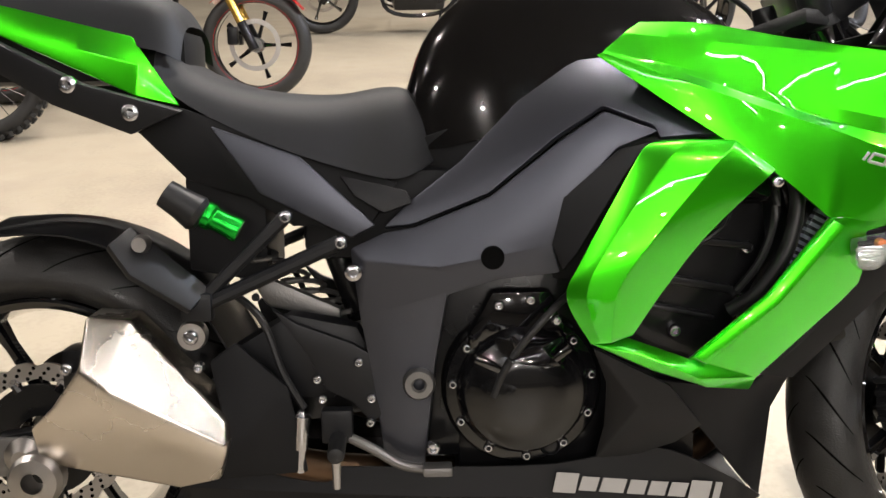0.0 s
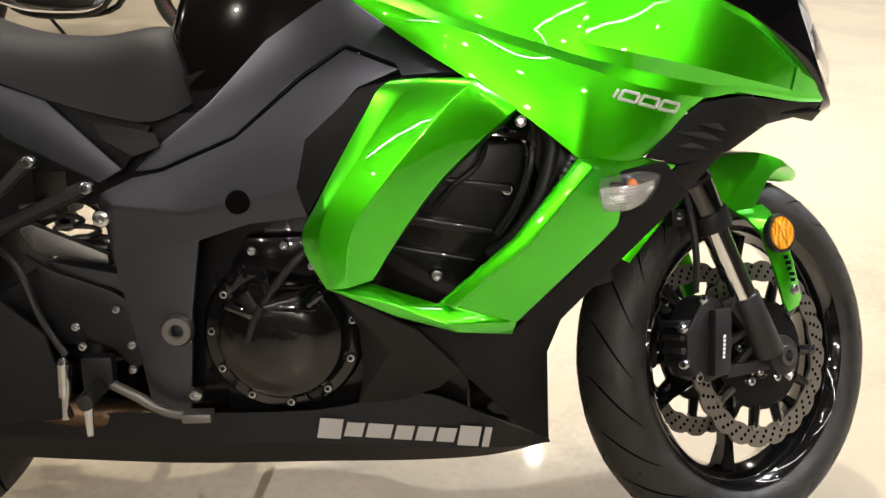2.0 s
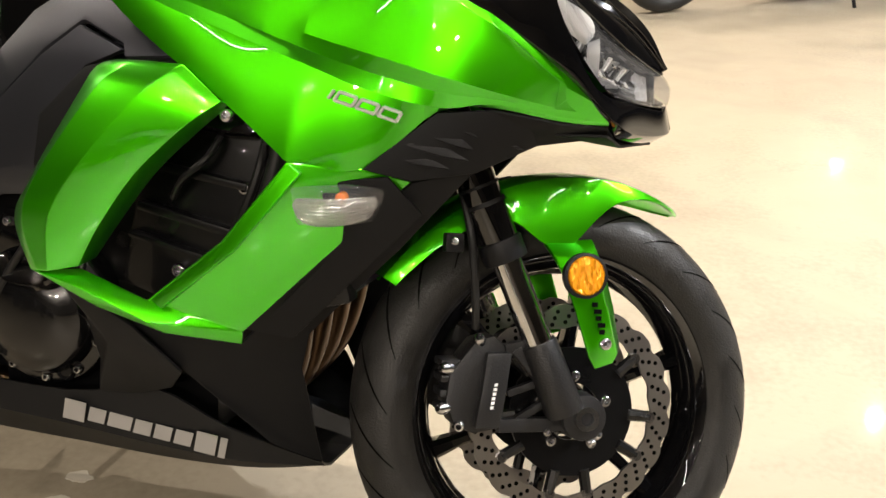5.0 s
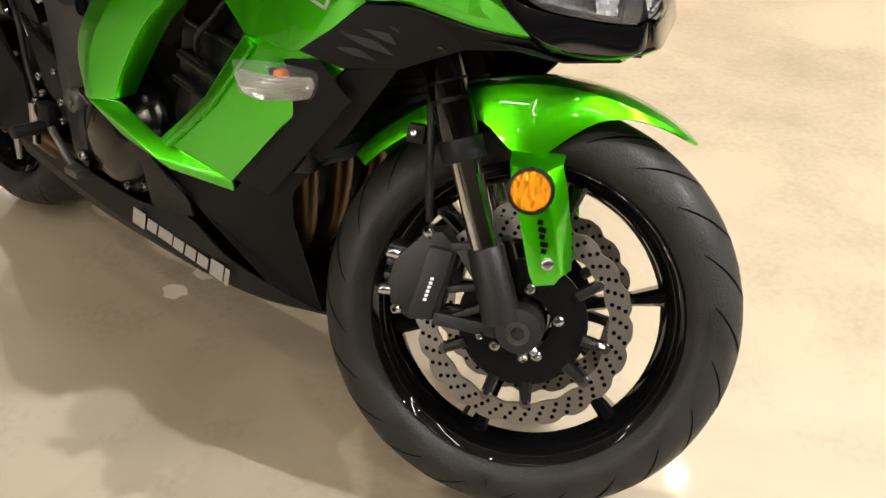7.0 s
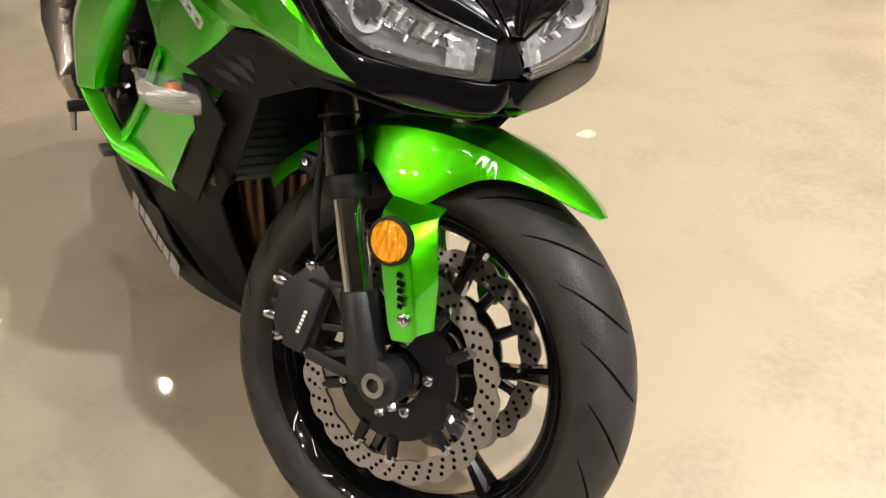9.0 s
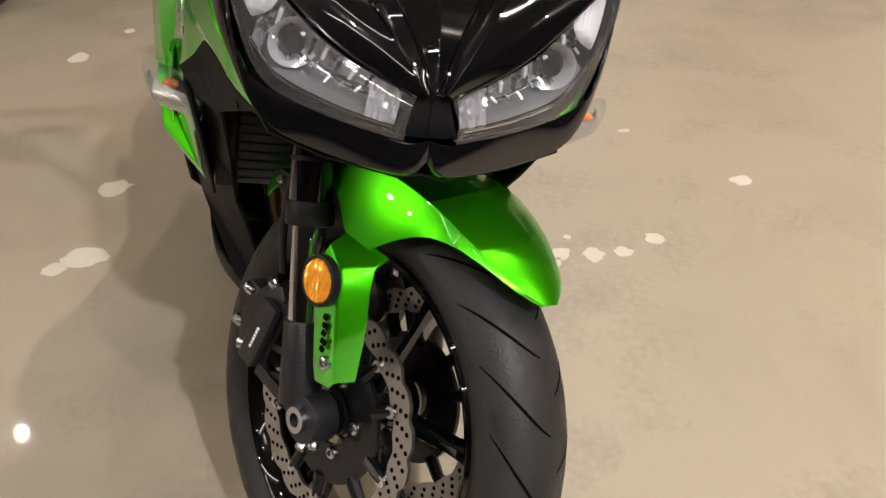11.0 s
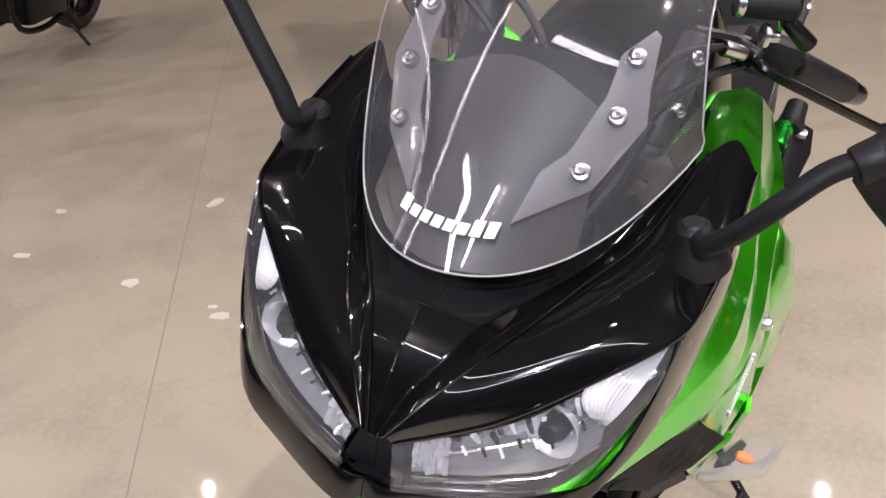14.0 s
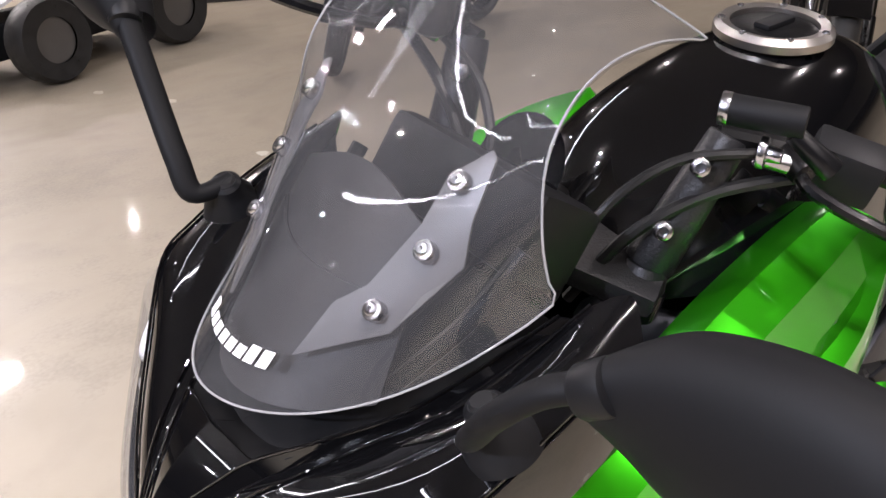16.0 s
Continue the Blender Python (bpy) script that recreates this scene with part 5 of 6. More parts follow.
# ---- engine, swingarm, exhaust and foot controls ----
def build_engine():
    block = part("engine_block", join(box((.64, -.17, .26), (1.00, .17, .47), .02)), ENGINE, bike, "black enamelled engine crankcase")
    head = prism([(.86, .47), (1.00, .43), (1.09, .60), (1.08, .70), (.98, .73), (.90, .66)], -.185, .185, .012)
    part("cylinder_head", head, ENGINE, bike, "black engine cylinders and head")
    for s in (-1, 1):
        cov = part("clutch_cover" if s < 0 else "generator_cover", moved(lathe([(0, s * .034), (.040, s * .033), (.066, s * .027), (.074, s * .020), (.084, s * .017), (.092, s * .004), (.096, s * -.006), (.110, s * -.010), (.116, s * -.020), (.118, s * -.055)], 56), Matrix.Translation((.735, s * .205, .420))), COVER, bike, "gloss black round engine cover")
        part("upper_cover", prism([(.655, .50), (.69, .565), (.775, .565), (.80, .50), (.79, .47), (.66, .47)], min(s * .16, s * .205), max(s * .16, s * .205), .012), BLACK, cov)
        for k in range(11):
            a = 2 * math.pi * k / 11 + .2
            part("cover_bolt", bolt((.735 + .101 * math.cos(a), s * .196, .420 + .101 * math.sin(a)), (0, s, 0), .0075, .008), BOLT, cov)
        for a0, a1, r0, r1 in ((60, 48, .045, .094), (95, 100, .050, .092), (130, 142, .048, .090)):
            p, q = ((.735 + r * math.cos(radians(a)), .420 + r * math.sin(radians(a))) for a, r in ((a0, r0), (a1, r1)))
            part("cover_rib", bar(p, q, .012, s * .205, s * .236, .004), BLACK, cov)
        part("cover_boss", hull([(.735 + x, s * y, .420 + z) for x, y, z in ((-.035, .236, .062), (.030, .236, .070), (.052, .232, .040), (-.02, .246, .050), (.03, .244, .048), (-.05, .215, .085), (.06, .215, .085), (.07, .215, .03))], .006), BLACK, cov)
        for x, z in ((.700, .545), (.745, .552), (.782, .522)):
            part("cover_bolt", bolt((x, s * .206, z), (0, s, 0), .0075, .006), BOLT, cov)
        part("breather_hose", tube([(.815, s * .215, .575), (.768, s * .236, .540), (.712, s * .236, .470), (.690, s * .234, .420)], .0055, 10), HOSE, cov)
        part("sight_glass", moved(lathe([(0, s * .004), (.010, s * .004), (.013, s * .008), (.016, s * .002)], 20), Matrix.Translation((.775, s * .198, .335))), ENGINE, cov)
        part("cam_cover", hull([(x, s * y, z) for x, y, z in ((1.005, .205, .735), (1.085, .205, .715), (1.078, .215, .690), (1.000, .218, .700), (.985, .19, .68), (1.085, .19, .68), (1.0, .16, .74), (1.09, .16, .73))], .008), BLACK, cov)
        for x0, z0, x1, z1, w in ((.900, .585, 1.035, .560, .012), (.885, .545, 1.010, .520, .008), (.925, .640, 1.060, .622, .010)):
            part("head_rib", bar((x0, z0), (x1, z1), w, s * .180, s * .200, .003), ENGINE, cov)
        part("coil_lead", tube([(1.03, s * .19, .70), (1.015, s * .215, .66), (.98, s * .215, .63), (.955, s * .20, .60)], .0045, 8), HOSE, cov)
        for x, z in ((1.055, .62), (.955, .50), (1.05, .545), (.985, .70)):
            part("head_bolt", bolt((x, s * .187, z), (0, s, 0), .011, .010), BOLT, cov)
        part("coolant_hose", tube([(1.105, s * .205, .735), (1.115, s * .215, .69), (1.10, s * .222, .62), (1.065, s * .215, .56), (1.03, s * .20, .53)], .011, 12), HOSE, bike)
        part("wiring_loom", tube([(1.085, s * .19, .74), (1.09, s * .205, .68), (1.07, s * .212, .61), (1.04, s * .20, .56)], .006, 8), HOSE, bike)
        part("inner_infill", poly(flip([(.80, -.165, .80), (.92, -.16, .79), (1.08, -.17, .76), (1.05, -.165, .72), (.90, -.16, .62), (.79, -.165, .55), (.75, -.16, .68)], s), [(0, 1, 4, 6), (1, 2, 3, 4), (6, 4, 5)], .006, .003), MATTE, bike)
        part("frame_rail", tube([(.86, s * .15, .78), (1.0, s * .14, .80), (1.15, s * .09, .86)], .028, 12), SATIN, bike)
        infill = [(.785, -.236, .70), (.86, -.240, .765), (.905, -.246, .775), (.868, -.250, .735), (.800, -.255, .625), (.785, -.24, .60), (.77, -.235, .635)]
        part("scoop_infill", poly(flip(infill, s), [(0, 1, 2, 3), (0, 3, 4, 5, 6)], .006, .003), PLASTIC, bike)
    rad = part("radiator", moved(box((-.016, -.17, -.12), (.016, .17, .12), .004), Matrix.Translation((1.150, 0, .600)) @ Matrix.Rotation(radians(-16), 4, "Y")), RADIATOR, bike, "black-framed radiator with fine fins")
    for s in (-1, 1):
        part("radiator_tank", moved(box((-.022, -.016, -.125), (.022, .016, .125), .008), Matrix.Translation((1.150, s * .184, .600)) @ Matrix.Rotation(radians(-16), 4, "Y")), ENGINE, rad)
    for k in range(19):
        part("fin", moved(box((.0165, -.168, -.116 + .0122 * k), (.0195, .168, -.112 + .0122 * k), 0), Matrix.Translation((1.150, 0, .600)) @ Matrix.Rotation(radians(-16), 4, "Y")), RADIATOR, rad)
    # bare fin edges at each end of the core, seen through the side opening
    for s in (-1, 1):
        m = Matrix.Translation((1.134, s * .204, .630)) @ Matrix.Rotation(radians(27), 4, "Y")
        end = part("core_end", moved(box((-.010, -.004, -.060), (.010, .004, .060), 0.001), m), RADIATOR, rad)
        for k in range(12):
            part("fin_edge", moved(box((-.0105, -.008, -.058 + .010 * k), (.0105, .008, -.053 + .010 * k), 0), m), FINEDGE, end, "bare grey alloy fin edge")
    for k in range(4):
        y = -.12 + .08 * k
        part("exhaust_header", tube([(1.04, y, .56), (1.085, y, .52), (1.095, y * .9, .42), (1.06, y * .7, .31), (.97, y * .5, .245), (.80, y * .4, .235)], .019, 12), BRONZE, bike)


def build_rear():
    for s in (-1, 1):
        arm = [(.60, .455), (.60, .385), (.42, .360), (.20, .305), (-.03, .285), (-.05, .345), (.16, .375), (.36, .455), (.46, .475)]
        sw = part("swingarm", prism(arm, min(s * .115, s * .150), max(s * .115, s * .150), .010), ENGINE, bike, "black alloy swingarm")
        part("axle_end", moved(lathe([(0, s * .02), (.014, s * .02), (.022, s * .012), (.030, s * .006), (.030, -s * .01)], 24), Matrix.Translation((0, s * .152, .316))), DISC, sw)
        part("axle_plate", prism([(-.045, .285), (.05, .288), (.055, .345), (-.045, .346)], min(s * .148, s * .158), max(s * .148, s * .158), .004), CAST, sw)
    part("swingarm_bridge", box((.40, -.12, .37), (.58, .12, .47), .02), ENGINE, bike)
    part("tie_rod_cover", prism([(.30, .47), (.40, .53), (.50, .51), (.53, .45), (.46, .395), (.33, .40)], -.165, -.12, .02), PLASTIC, bike, "smooth black heel cover")
    hug = [[(.311 * 1.09 * math.cos(a), y, .316 + .345 * math.sin(a) - .3 * abs(y) ** 1.3) for a in (radians(d) for d in (20, 40, 60, 80, 100))] for y in (-.105, -.07, 0, .07, .105)]
    part("rear_hugger", sheet(hug, 4, 3, .003), PLASTIC, bike, "black rear wheel hugger")
    # shock absorber and linkage
    part("shock_body", rod((.50, -.07, .50), (.455, -.07, .63), .022, .022, 20, .003), ENGINE, bike, "rear shock absorber")
    spring = [(.488 - .004 * k + .026 * math.cos(k * 1.05), -.07 + .026 * math.sin(k * 1.05), .50 + .0028 * k) for k in range(40)]
    part("shock_spring", tube(spring, .0042, 8, 2), CAST, bike, "grey coil spring")
    part("shock_mount", prism([(.34, .565), (.36, .575), (.47, .525), (.47, .505), (.36, .53)], -.12, -.10, .006), CAST, bike)
    # mudguard and lower tail
    part("rear_mudguard", poly([(.24, -.08, .72), (.36, -.09, .70), (.36, -.09, .56), (.24, -.08, .58), (.24, .08, .72), (.36, .09, .70), (.36, .09, .56), (.24, .08, .58)], [(0, 1, 2, 3), (4, 5, 6, 7), (0, 1, 5, 4), (1, 2, 6, 5)], .005, .004), MATTE, bike, "matte black inner mudguard")
    part("tail_undertray", box((-.24, -.07, .86), (.25, .07, .94), .02), MATTE, bike)
    for s in (-1, 1):
        # pillion step bracket
        br = part("pillion_bracket", join(rod((.404, s * .200, .674), (.285, s * .225, .560), .0105, .0095, 10), rod((.478, s * .200, .637), (.290, s * .225, .556), .0115, .0105, 10)), PLASTIC, bike, "black pillion step bracket")
        part("bracket_foot", box((.262, s * .225 - .014, .535), (.305, s * .225 + .014, .575), .006), PLASTIC, br)
        part("pillion_peg", poly(flip([(.17, -.25, .64), (.19, -.21, .66), (.295, -.215, .572), (.275, -.25, .548), (.20, -.26, .60)], s), [(0, 1, 2, 3, 4)], .014, .005), PLASTIC, br, "folded pillion step")
        part("peg_spring", moved(lathe([(0, .014), (.010, .014), (.013, 0), (.010, -.014), (0, -.014)], 16), Matrix.Translation((.215, s * .235, .645))), DISC, br)
        # bobbin with green collar
        spool = part("rubber_bobbin", moved(lathe([(0, -.03), (.020, -.03), (.026, -.022), (.022, 0), (.020, .028), (0, .028)], 24), Matrix.Translation((.268, s * .215, .695)) @ Matrix.Rotation(radians(-55), 4, "Y") @ Matrix.Rotation(radians(90), 4, "X")), HOSE, bike, "black rubber bobbin on a green anodised collar")
        part("collar", moved(lathe([(0, -.026), (.016, -.026), (.0175, -.02), (.0155, -.008), (.0155, .012), (.019, .016), (.019, .026), (0, .026)], 24), Matrix.Translation((.318, s * .205, .668)) @ Matrix.Rotation(radians(-62), 4, "Y") @ Matrix.Rotation(radians(90), 4, "X")), ANODISED, spool)
        # silencer
        pts = {"a": (.128, .225, .542), "b": (.190, .225, .538), "c": (.318, .235, .392), "d": (.322, .258, .362), "e": (.304, .235, .306), "f": (.243, .215, .286), "g": (.040, .200, .322),
               "h": (.036, .215, .380), "i": (.076, .238, .415), "j": (.124, .258, .477), "k": (.161, .264, .449), "l": (.197, .254, .393), "m": (.314, .250, .338)}
        bm = bmesh.new()
        vo = {k: bm.verts.new((x, s * y, z)) for k, (x, y, z) in pts.items()}
        rim = "abcdmefghij"
        vi = {k: bm.verts.new((vo[k].co.x, s * .160, vo[k].co.z)) for k in rim}
        for f in ("abkj", "bcdk", "jkli", "kdml", "ilfgh", "lmef"):
            bm.faces.new([vo[k] for k in f])
        bm.faces.new([vi[k] for k in rim])
        for p, q in zip(rim, rim[1:] + rim[0]):
            bm.faces.new((vo[p], vo[q], vi[q], vi[p]))
        bmesh.ops.recalc_face_normals(bm, faces=bm.faces)
        ease(bm, .007, 3, 8)
        muf = part("silencer", bm, STEEL, bike, "brushed stainless faceted silencer", sharp=40)
        part("silencer_outlet", moved(lathe([(.016, s * .016), (.034, s * .014), (.040, s * .004), (.038, -s * .02), (.014, -s * .02)], 28), Matrix.Translation((.035, s * .205, .300))), DISC, muf, "round silencer end trim")
        shield = [(.290, -.205, .470), (.330, -.215, .500), (.400, -.205, .430), (.425, -.20, .300), (.300, -.215, .298), (.318, -.235, .36)]
        part("silencer_shield", poly(flip(shield, s), [(0, 1, 2, 5), (2, 3, 4, 5)], .012, .005), MATTE, muf, "matte black heat shield")
        part("link_pipe", tube([(.31, s * .19, .345), (.42, s * .17, .300), (.56, s * .13, .27), (.80, s * .05, .235)], .024, 12), BRONZE, muf)
        # foot controls
        heel = part("heel_plate", prism([(.375, .545), (.412, .520), (.492, .489), (.570, .440), (.553, .390), (.515, .370), (.490, .400), (.452, .420), (.425, .475)], min(s * .178, s * .190), max(s * .178, s * .190), .005), PLASTIC, bike, "black footrest hanger plate with bolts")
        for x, z in ((.500, .462), (.440, .438), (.447, .408), (.517, .408), (.415, .386), (.515, .372)):
            part("hanger_bolt", bolt((x, s * .192, z), (0, s, 0), .0075, .006), BOLT, heel)
        peg = part("footrest", rod((.468, s * .185, .352), (.470, s * .268, .350), .013, .012, 14, .004), HOSE, bike, "rubber rider footrest with hero blob")
        part("peg_feeler", rod((.470, s * .258, .340), (.470, s * .258, .300), .007, .005, 10), BOLT, peg)
        part("peg_clip", box((.445, s * .195 - .012, .345), (.490, s * .195 + .012, .395), .005), PLASTIC, peg)
        ped = part("brake_pedal" if s < 0 else "gear_lever", tube([(.485, s * .200, .352), (.52, s * .205, .335), (.56, s * .208, .312), (.605, s * .212, .306)], .0075, 10), CAST, bike, "cast alloy foot pedal")
        part("pedal_pad", box((.590, s * .222 - .014, .303), (.632, s * .222 + .014, .317), .004), CAST, ped)
        part("pedal_cylinder", join(rod((.418, s * .196, .385), (.414, s * .196, .335), .012, .010, 14), rod((.414, s * .196, .335), (.412, s * .196, .30), .007, .007, 10)), BOLT, ped)
        part("pressure_hose", tube([(.42, s * .192, .395), (.39, s * .19, .45), (.36, s * .185, .53), (.30, s * .17, .57), (.27, s * .15, .53)], .0055, 8), HOSE, ped)
        part("clamp_ring", moved(lathe([(.010, -.012), (.019, -.012), (.021, 0), (.019, .012), (.010, .012)], 24), Matrix.Translation((.275, s * .226, .515))), DISC, ped, "steel clamp with a bolt")
        part("clamp_bolt", bolt((.275, s * .238, .515), (0, s, 0), .011, .008), BOLT, ped)
        part("clamp_bolt", bolt((.282, s * .232, .47), (0, s, 0), .008, .008), BOLT, ped)
    rearcal = part("rear_caliper", box((.05, -.125, .40), (.12, -.07, .47), .012), ENGINE, bike, "small black rear caliper")
    part("caliper_bolt", bolt((.06, -.126, .44), (0, -1, 0), .010), BOLT, rearcal)
    # side stand on the far flank
    st = part("side_stand", tube([(.555, .155, .30), (.60, .25, .19), (.645, .335, .115), (.690, .408, .078)], .0085, 12), ENGINE, bike, "black steel side stand folded down")
    part("stand_foot", moved(box((-.028, -.013, -.005), (.022, .013, .005), .003), Matrix.Translation((.688, .410, .0865 + .0065)) @ Matrix.Rotation(radians(11.7), 4, "X")), ENGINE, st)
    part("stand_tang", rod((.655, .35, .105), (.705, .345, .125), .006, .006, 10), ENGINE, st)


build_engine()
build_rear()


# ---- floor marks ----
def build_floor_marks():
    floor_ob = bpy.data.objects["floor"]
    rng = random.Random(4)
    spots = [(.19, -.467, .048, .05), (.475, -.845, .045, .04), (.505, -.50, .05, .075), (.54, -.56, .03, .04), (.724, .756, .03, .026), (.758, .673, .026, .026), (.754, .608, .034, .03), (.735, .538, .028, .032),
             (.765, .515, .022, .024), (.675, .572, .012, .012), (.529, 1.046, .03, .034), (.405, -1.049, .025, .035), (.335, -1.432, .03, .035), (.213, -2.215, .03, .06), (.615, -1.998, .03, .05), (.528, -2.447, .025, .04),
             (-.54, -1.067, .05, .04), (-.237, -1.566, .05, .03), (.595, -.025, .035, .03), (-.774, .775, .035, .03), (-.67, .83, .025, .025), (-1.61, -1.33, .04, .03), (.306, -1.92, .02, .04), (.006, -3.0, .03, .05),
             (-.006, -2.07, .02, .03), (-.124, -4.42, .03, .07), (.07, -5.14, .03, .07), (-.778, -.70, .05, .04), (-1.0, -.56, .03, .02), (-.51, -1.20, .03, .02), (.59, .05, .03, .02), (.202, .864, .012, .02), (.37, -1.10, .012, .018), (.42, -.93, .01, .015)]
    for x, y, rx, ry in spots:
        bm = bmesh.new()
        ring = []
        for k in range(18):
            a = 2 * math.pi * k / 18
            r = 0.8 + 0.35 * noise.noise(Vector((math.cos(a) * 1.6 + x * 7, math.sin(a) * 1.6 + y * 7, 0.3)))
            r += rng.uniform(-0.05, 0.05)
            ring.append((rx * r * math.cos(a), ry * r * math.sin(a)))
        low = [bm.verts.new((px, py, 0.0)) for px, py in ring]
        top = [bm.verts.new((px * 0.97, py * 0.97, 0.0016)) for px, py in ring]
        bm.faces.new(top)
        for k in range(18):
            bm.faces.new((low[k], low[(k + 1) % 18], top[(k + 1) % 18], top[k]))
        ob = part("filler_spot", bm, PATCHMAT, floor_ob, "pale filler spot ground into the concrete")
        ob.location = (x, y, 0)
    d = Vector((0.826, 0.564, 0))
    mid = Vector((0.59, -1.10, 0))
    bm = box((-24, -0.002, 0), (24, 0.002, 0.0008), 0)
    joint = part("floor_joint", bm, JOINT, floor_ob, "thin filled saw-cut joint")
    joint.location, joint.rotation_euler = mid, (0, 0, math.atan2(d.y, d.x))


build_floor_marks()


# ---- other machines on display ----
def display_bike(label, at, heading, lean, paint, rim_mat, knobby=False, fork_mat=CHROME, shroud=None, base=1.45, radius=0.31, steer=0, stripe=None):
    """A parked motorcycle, front wheel contact at the given place."""
    top = new("display_motorcycle")
    tagged(top, label, "motorcycle", "motorcycles on display")
    top.matrix_world = Matrix.Translation((at[0], at[1], 0.004)) @ Matrix.Rotation(radians(heading), 4, "Z") @ Matrix.Rotation(radians(-lean), 4, "X") @ Matrix.Translation((-base, 0, 0))
    R = radius
    for name, x, half in (("front_wheel", base, 0.055), ("rear_wheel", 0.0, 0.075)):
        m = Matrix.Translation((x, 0, R))
        w = part(name, moved(lathe([(R - 0.075, -half * .8), (R - 0.085, 0), (R - 0.075, half * .8), (R - 0.068, half * .8), (R - 0.07, 0), (R - 0.068, -half * .8), (R - 0.075, -half * .8)], 48), m), rim_mat, top)
        part("tyre", moved(lathe(tyre_profile(R, half, 0.06), 56), m), RUBBER, w, sharp=60)
        part("hub", moved(lathe([(0.01, -0.06), (0.04, -0.06), (0.045, 0), (0.04, 0.06), (0.01, 0.06), (0.01, -0.06)], 24), m), CAST, w)
        part("brake_disc", moved(lathe([(0.118, -half - .012), (0.145, -half - .012), (0.145, -half - .007), (0.118, -half - .007), (0.118, -half - .012)], 40), m), DISC, w)
        if knobby:
            for k in range(44):
                for j, y in enumerate((-.045, 0.0, .045)):
                    a = 2 * math.pi * (k + 0.5 * (j % 2)) / 44
                    rr = R + 0.002 - 0.6 * abs(y) ** 1.6
                    part("tyre_knob", moved(box((-.012, -.015, -.010), (.012, .015, .010), 0), m @ Matrix.Rotation(-a, 4, "Y") @ Matrix.Translation((rr, y, 0))), RUBBER, w)
            for k in range(24):
                a = 2 * math.pi * k / 24
                part("spoke", moved(rod((0.03 * math.cos(a), (-.03 if k % 2 else .03), 0.03 * math.sin(a)), ((R - .08) * math.cos(a + .25), 0, (R - .08) * math.sin(a + .25)), .0022, seg=6), m), BOLT, w)
        else:
            for k in range(5):
                part("spoke", moved(spoke_mesh(2 * math.pi * k / 5), m), rim_mat, w)
        if stripe:
            for y in (-half * .8, half * .8):
                part("rim_stripe", moved(lathe([(R - .074, y - .002), (R - .066, y - .002), (R - .066, y + .002), (R - .074, y + .002), (R - .074, y - .002)], 48), m), stripe, w)
    ax = Vector((-0.42, 0, 0.907))
    for s in (-1, 1):
        b = Vector((base - .01, s * .1, R))
        leg = part("fork_leg", rod(b, b + ax * .62, .024, .026, 16), fork_mat, top)
        part("fork_lug", rod(b - ax * .03, b + ax * .14, .028, .026, 16, .004), ENGINE, leg)
        if shroud:
            part("fork_shroud", rod(b + ax * .16, b + ax * .34, .040, .036, 16, .006), shroud, leg)
        part("caliper", box((base - .15, min(s * .05, s * .11), R + .0), (base - .09, max(s * .05, s * .11), R + .1), .012), ENGINE, leg)
    rows = [[((R + .03) * math.cos(a) + base, y, R + (R + .03 - .6 * abs(y) ** 1.4) * math.sin(a)) for a in (radians(d) for d in (35, 60, 85, 110, 135))] for y in (-.07, -.04, 0, .04, .07)]
    part("front_mudguard", sheet(rows, 3, 2, .003), paint, top)
    rows = [[(x, half * (1.15 * v - .15 * v ** 3), zt - (zt - zl) * abs(v) ** 2.5) for v in (k / 4 for k in range(-4, 5))] for x, zt, half, zl in ((.50, .84, .09, .74), (.58, .95, .13, .74), (.72, 1.0, .15, .76), (.88, .98, .14, .80), (.98, .90, .08, .82))]
    part("fuel_tank", sheet(rows, 3, 3, 0), paint, top, sharp=50)
    rows = [[(x, half * v, zt - (zt - zl) * abs(v) ** 3) for v in (k / 4 for k in range(-4, 5))] for x, zt, half, zl in ((.56, .80, .1, .74), (.40, .80, .16, .72), (.20, .83, .15, .76), (.0, .92, .12, .85), (-.2, .96, .08, .92))]
    part("seat", sheet(rows, 3, 3, 0), SEAT, top, sharp=50)
    part("engine", box((.42, -.17, .22), (.86, .17, .60), .04), ENGINE, top)
    for k in range(6):
        part("cooling_fin", box((.52, -.19, .46 + .025 * k), (.84, .19, .472 + .025 * k), .003), CAST, top)
    part("frame_tube", tube([(1.05, 0, .92), (.98, -.10, .60), (.90, -.12, .22), (.45, -.13, .20), (.25, -.12, .45), (.1, -.1, .80)], .018), ENGINE, top)
    part("frame_tube", tube([(1.05, 0, .92), (.98, .10, .60), (.90, .12, .22), (.45, .13, .20), (.25, .12, .45), (.1, .1, .80)], .018), ENGINE, top)
    part("swingarm", join(rod((.45, -.11, .38), (0, -.11, R), .025, .02, 12), rod((.45, .11, .38), (0, .11, R), .025, .02, 12)), ENGINE, top)
    part("silencer", rod((.28, -.17, .30), (-.22, -.19, .42), .045, .05, 20, .008), STEEL, top)
    part("exhaust_header", tube([(.86, -.08, .50), (.95, -.09, .38), (.86, -.12, .22), (.5, -.15, .22), (.28, -.17, .30)], .022), CHROME, top)
    part("handlebar", tube([(.98, -.38, 1.05), (1.05, -.22, 1.06), (1.06, 0, 1.03), (1.05, .22, 1.06), (.98, .38, 1.05)], .012), ENGINE, top)
    part("headlamp", moved(lathe([(0, .06), (.06, .05), (.085, .02), (.09, -.03), (.05, -.09), (0, -.10)], 28), Matrix.Translation((1.22, 0, .86)) @ Matrix.Rotation(radians(-90), 4, "Z")), paint, top)
    part("side_stand", rod((.45, .13, .22), (.50, .32, .045), .011, .011, 10), ENGINE, top)
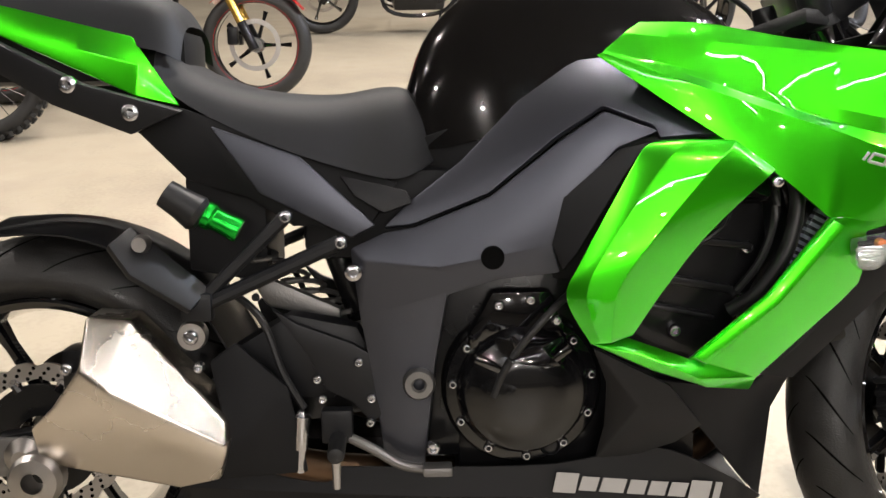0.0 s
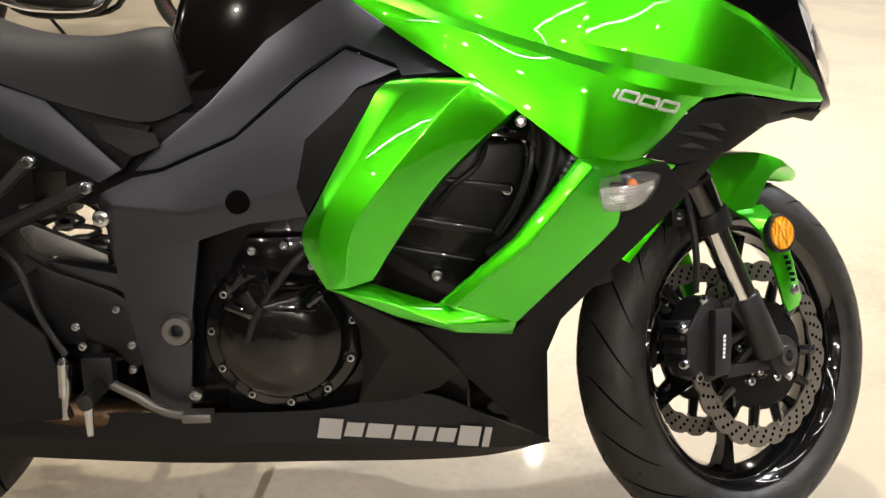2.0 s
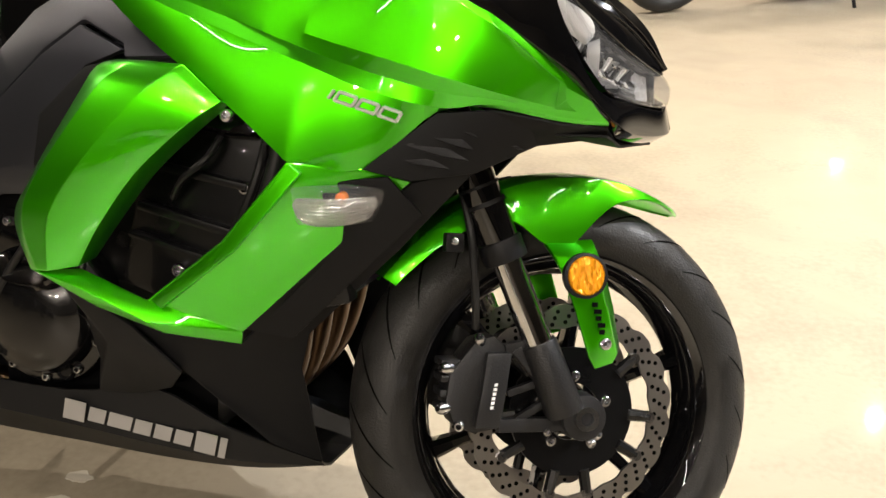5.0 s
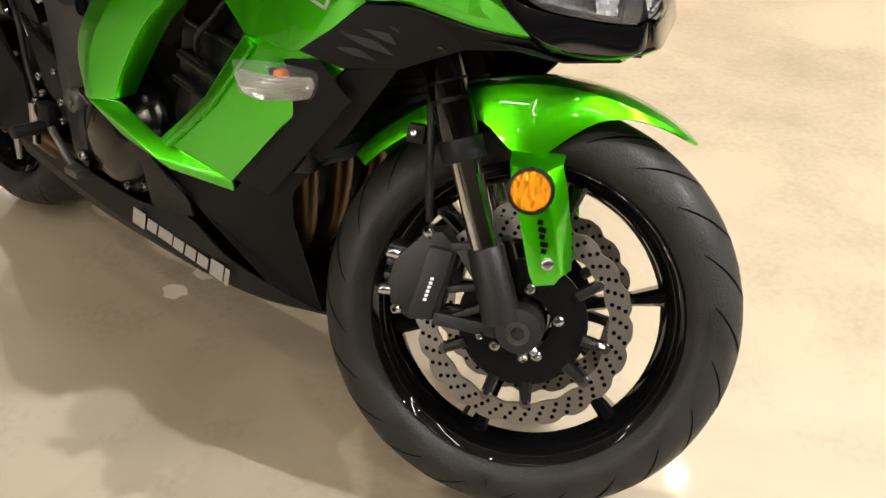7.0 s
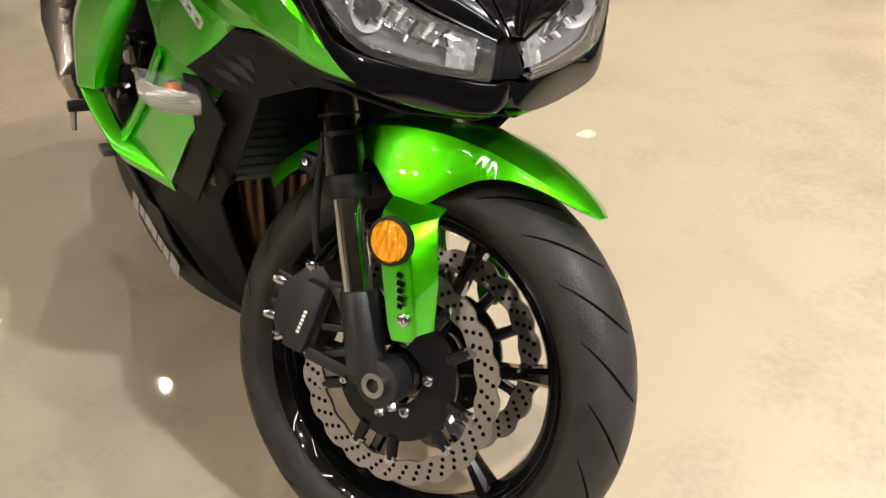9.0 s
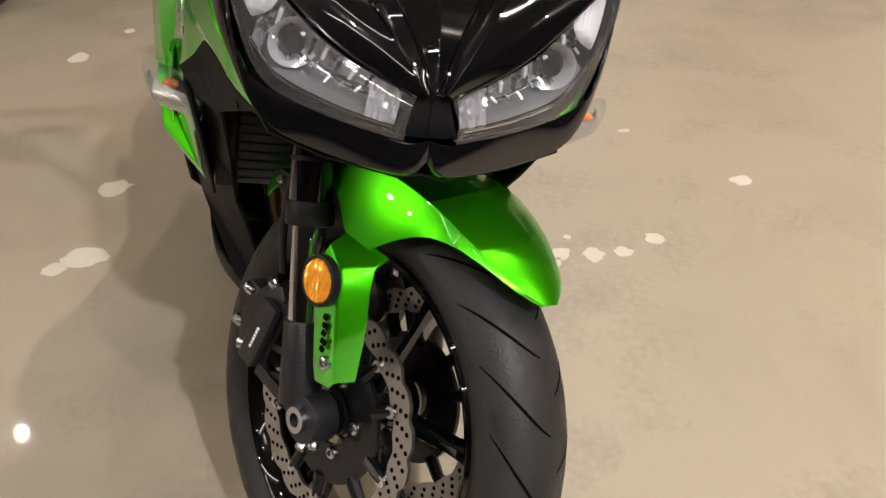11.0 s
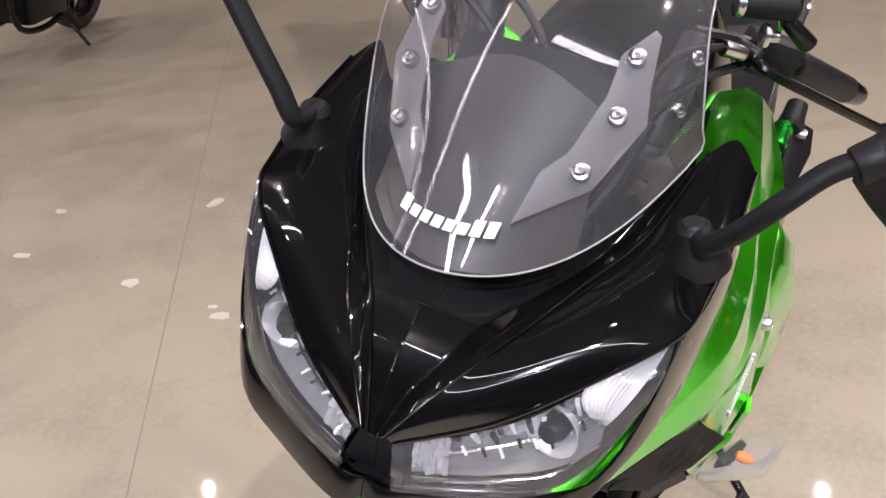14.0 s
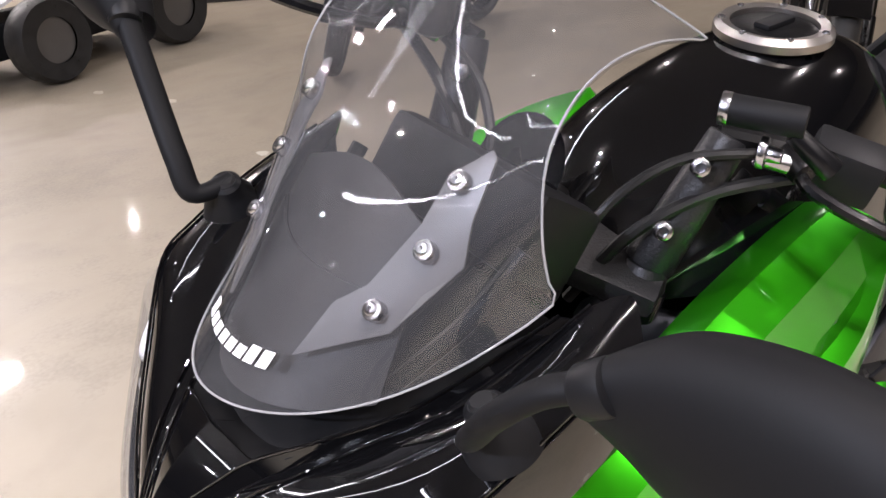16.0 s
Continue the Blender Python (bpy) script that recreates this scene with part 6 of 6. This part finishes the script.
    turn = Matrix.Translation((base, 0, R)) @ Matrix.Rotation(radians(steer), 4, ax) @ Matrix.Translation((-base, 0, -R))
    for ob in top.children:
        if ob.name.split(".")[0] in ("front_wheel", "fork_leg", "front_mudguard", "handlebar", "headlamp"):
            ob.matrix_local = turn
    return top


display_bike("red sport motorcycle parked behind on the showroom floor", (-.32, 4.1), 0, 9, RED, BLACK, fork_mat=GOLD, radius=.315, stripe=RED)
display_bike("off-road motorcycle with knobbly tyres and wire spokes", (-1.52, 3.22), 8, 9, PEARLWHITE, CAST, knobby=True, radius=.33)
display_bike("dark motorcycle with a pale tank facing the other way", (-.2, 6.9), 186, 9, PEARLWHITE, BLACK)
display_bike("black motorcycle parked in the row behind", (1.29, 4.6), 214, 9, BLACK, BLACK, base=1.59)
display_bike("black motorcycle with white fork shrouds", (-0.98, -3.88), 19, 9, BLACK, BLACK, shroud=PEARLWHITE, steer=35)
display_bike("black motorcycle with bright wheel hub beside the tail", (-1.45, -1.16), 34, 9, BLACK, DISC)


def build_quad():
    """A low white four-wheeled machine, seen only in part."""
    top = new("quad_buggy")
    tagged(top, "low white four-wheeled buggy with black tyres", "vehicle")
    top.matrix_world = Matrix.Translation((-0.25, -6.55, 0.004)) @ Matrix.Rotation(radians(20), 4, "Z")
    for x, y in ((-.45, .62), (.62, .62), (-.45, -.62), (.62, -.62)):
        w = part("wheel", moved(lathe([(.0, -.06), (.14, -.07), (.15, .07), (0, .06)], 28), Matrix.Translation((x, y, .28))), CAST, top)
        part("tyre", moved(lathe([(.15, -.09), (.26, -.10), (.28, -.06), (.28, .06), (.26, .10), (.15, .09)], 36), Matrix.Translation((x, y, .28))), RUBBER, w, sharp=60)
        part("suspension_arm", rod((x, y * .85, .28), (x * .9, y * .35, .36), .018, .018, 10), CHROME, w)
    rows = [[(x, y, z) for x, y, z in ((.95, yy * .6, .42), (.55, yy, .60), (.0, yy, .66), (-.5, yy, .62), (-.85, yy * .7, .55))] for yy in (-.42, -.2, 0, .2, .42)]
    part("body", sheet(rows, 4, 3, .02), PEARLWHITE, top, sharp=40)
    part("bumper", sheet([[(1.0, -.35, .20), (1.06, 0, .22), (1.0, .35, .20)], [(1.02, -.40, .34), (1.10, 0, .36), (1.02, .40, .34)], [(.92, -.38, .46), (1.0, 0, .48), (.92, .38, .46)]], 4, 3, .02), PEARLWHITE, top)
    part("undertray", box((-.8, -.36, .18), (.95, .36, .42), .04), MATTE, top)
    part("seat", box((-.5, -.3, .60), (.0, .3, .80), .06), SEAT, top)


build_quad()


# ---- ceiling lamps, two of them added as fill ----
def tube_lamp(x, y, length, turn):
    """A long lit tube in a slim housing, hung from the ceiling."""
    top = new("tube_lamp")
    top.location, top.rotation_euler = (x, y, CEILING), (0, 0, radians(turn))
    tagged(top, "long slim tube lamp hung from the ceiling", "lamp", "tube lamps")
    part("tube", rod((-length / 2, 0, -0.56), (length / 2, 0, -0.56), 0.026, 0.026, 16), TUBE, top)
    part("housing", box((-length / 2 - 0.05, -0.05, -0.53), (length / 2 + 0.05, 0.05, -0.46), 0.01), LAMPBODY, top)
    for s in (-0.4, 0.4):
        part("stem", rod((s * length, 0, -0.47), (s * length, 0, 0), 0.008), LAMPBODY, top)


ROW = [(-5.6, 0.42), (-4.75, -3.1), (-3.45, -5.3), (-1.92, -7.65), (-0.44, -9.56), (-3.88, 1.8), (-0.38, 4.52), (1.92, 6.95), (3.73, 8.42), (5.8, 9.95),
       (-3.05, -16.9), (4.05, 17.0), (-10.5, 3.4)]
for lx, ly in ROW:
    spot_lamp(lx, ly, 36 if -12 < ly < 1 else 120)
# Lamps at y -12.5 and -11.5 are unseen fill added for the right flank.
for lx, ly, lp, size, spread in ((1.2, 2.2, 60, 0.075, 100), (4.8, 2.0, 60, 0.17, 130), (2.0, -2.5, 15, 0.075, 110), (1.4, -7.0, 45, 0.12, 180), (0.5, -12.5, 300, 0.5, 180), (2.8, -11.5, 380, 0.4, 180), (5.6, -1.4, 70, 0.075, 150)):
    spot_lamp(lx, ly, lp, size, spread)
spot_lamp(6.4, 2.2, 520, 0.16, 180, (0.92, 0.95, 1.0))
tube_lamp(3.7, -3.2, 4.0, 115)
tube_lamp(4.7, 1.2, 4.6, 70)
tube_lamp(7.0, 0.2, 6.4, 76)
tube_lamp(1.0, -5.0, 6.0, 8)
for lx, ly in ((2.4, -2.2), (1.2, -5.2), (2.6, -6.4), (5.2, -2.6), (5.0, -5.4), (6.4, 0.8), (6.6, -3.8), (7.4, 2.8), (6.2, 4.4), (0.2, -7.2), (4.4, -8.0), (8.2, -1.0), (2.2, 0.6)):
    plain_lamp(lx, ly)
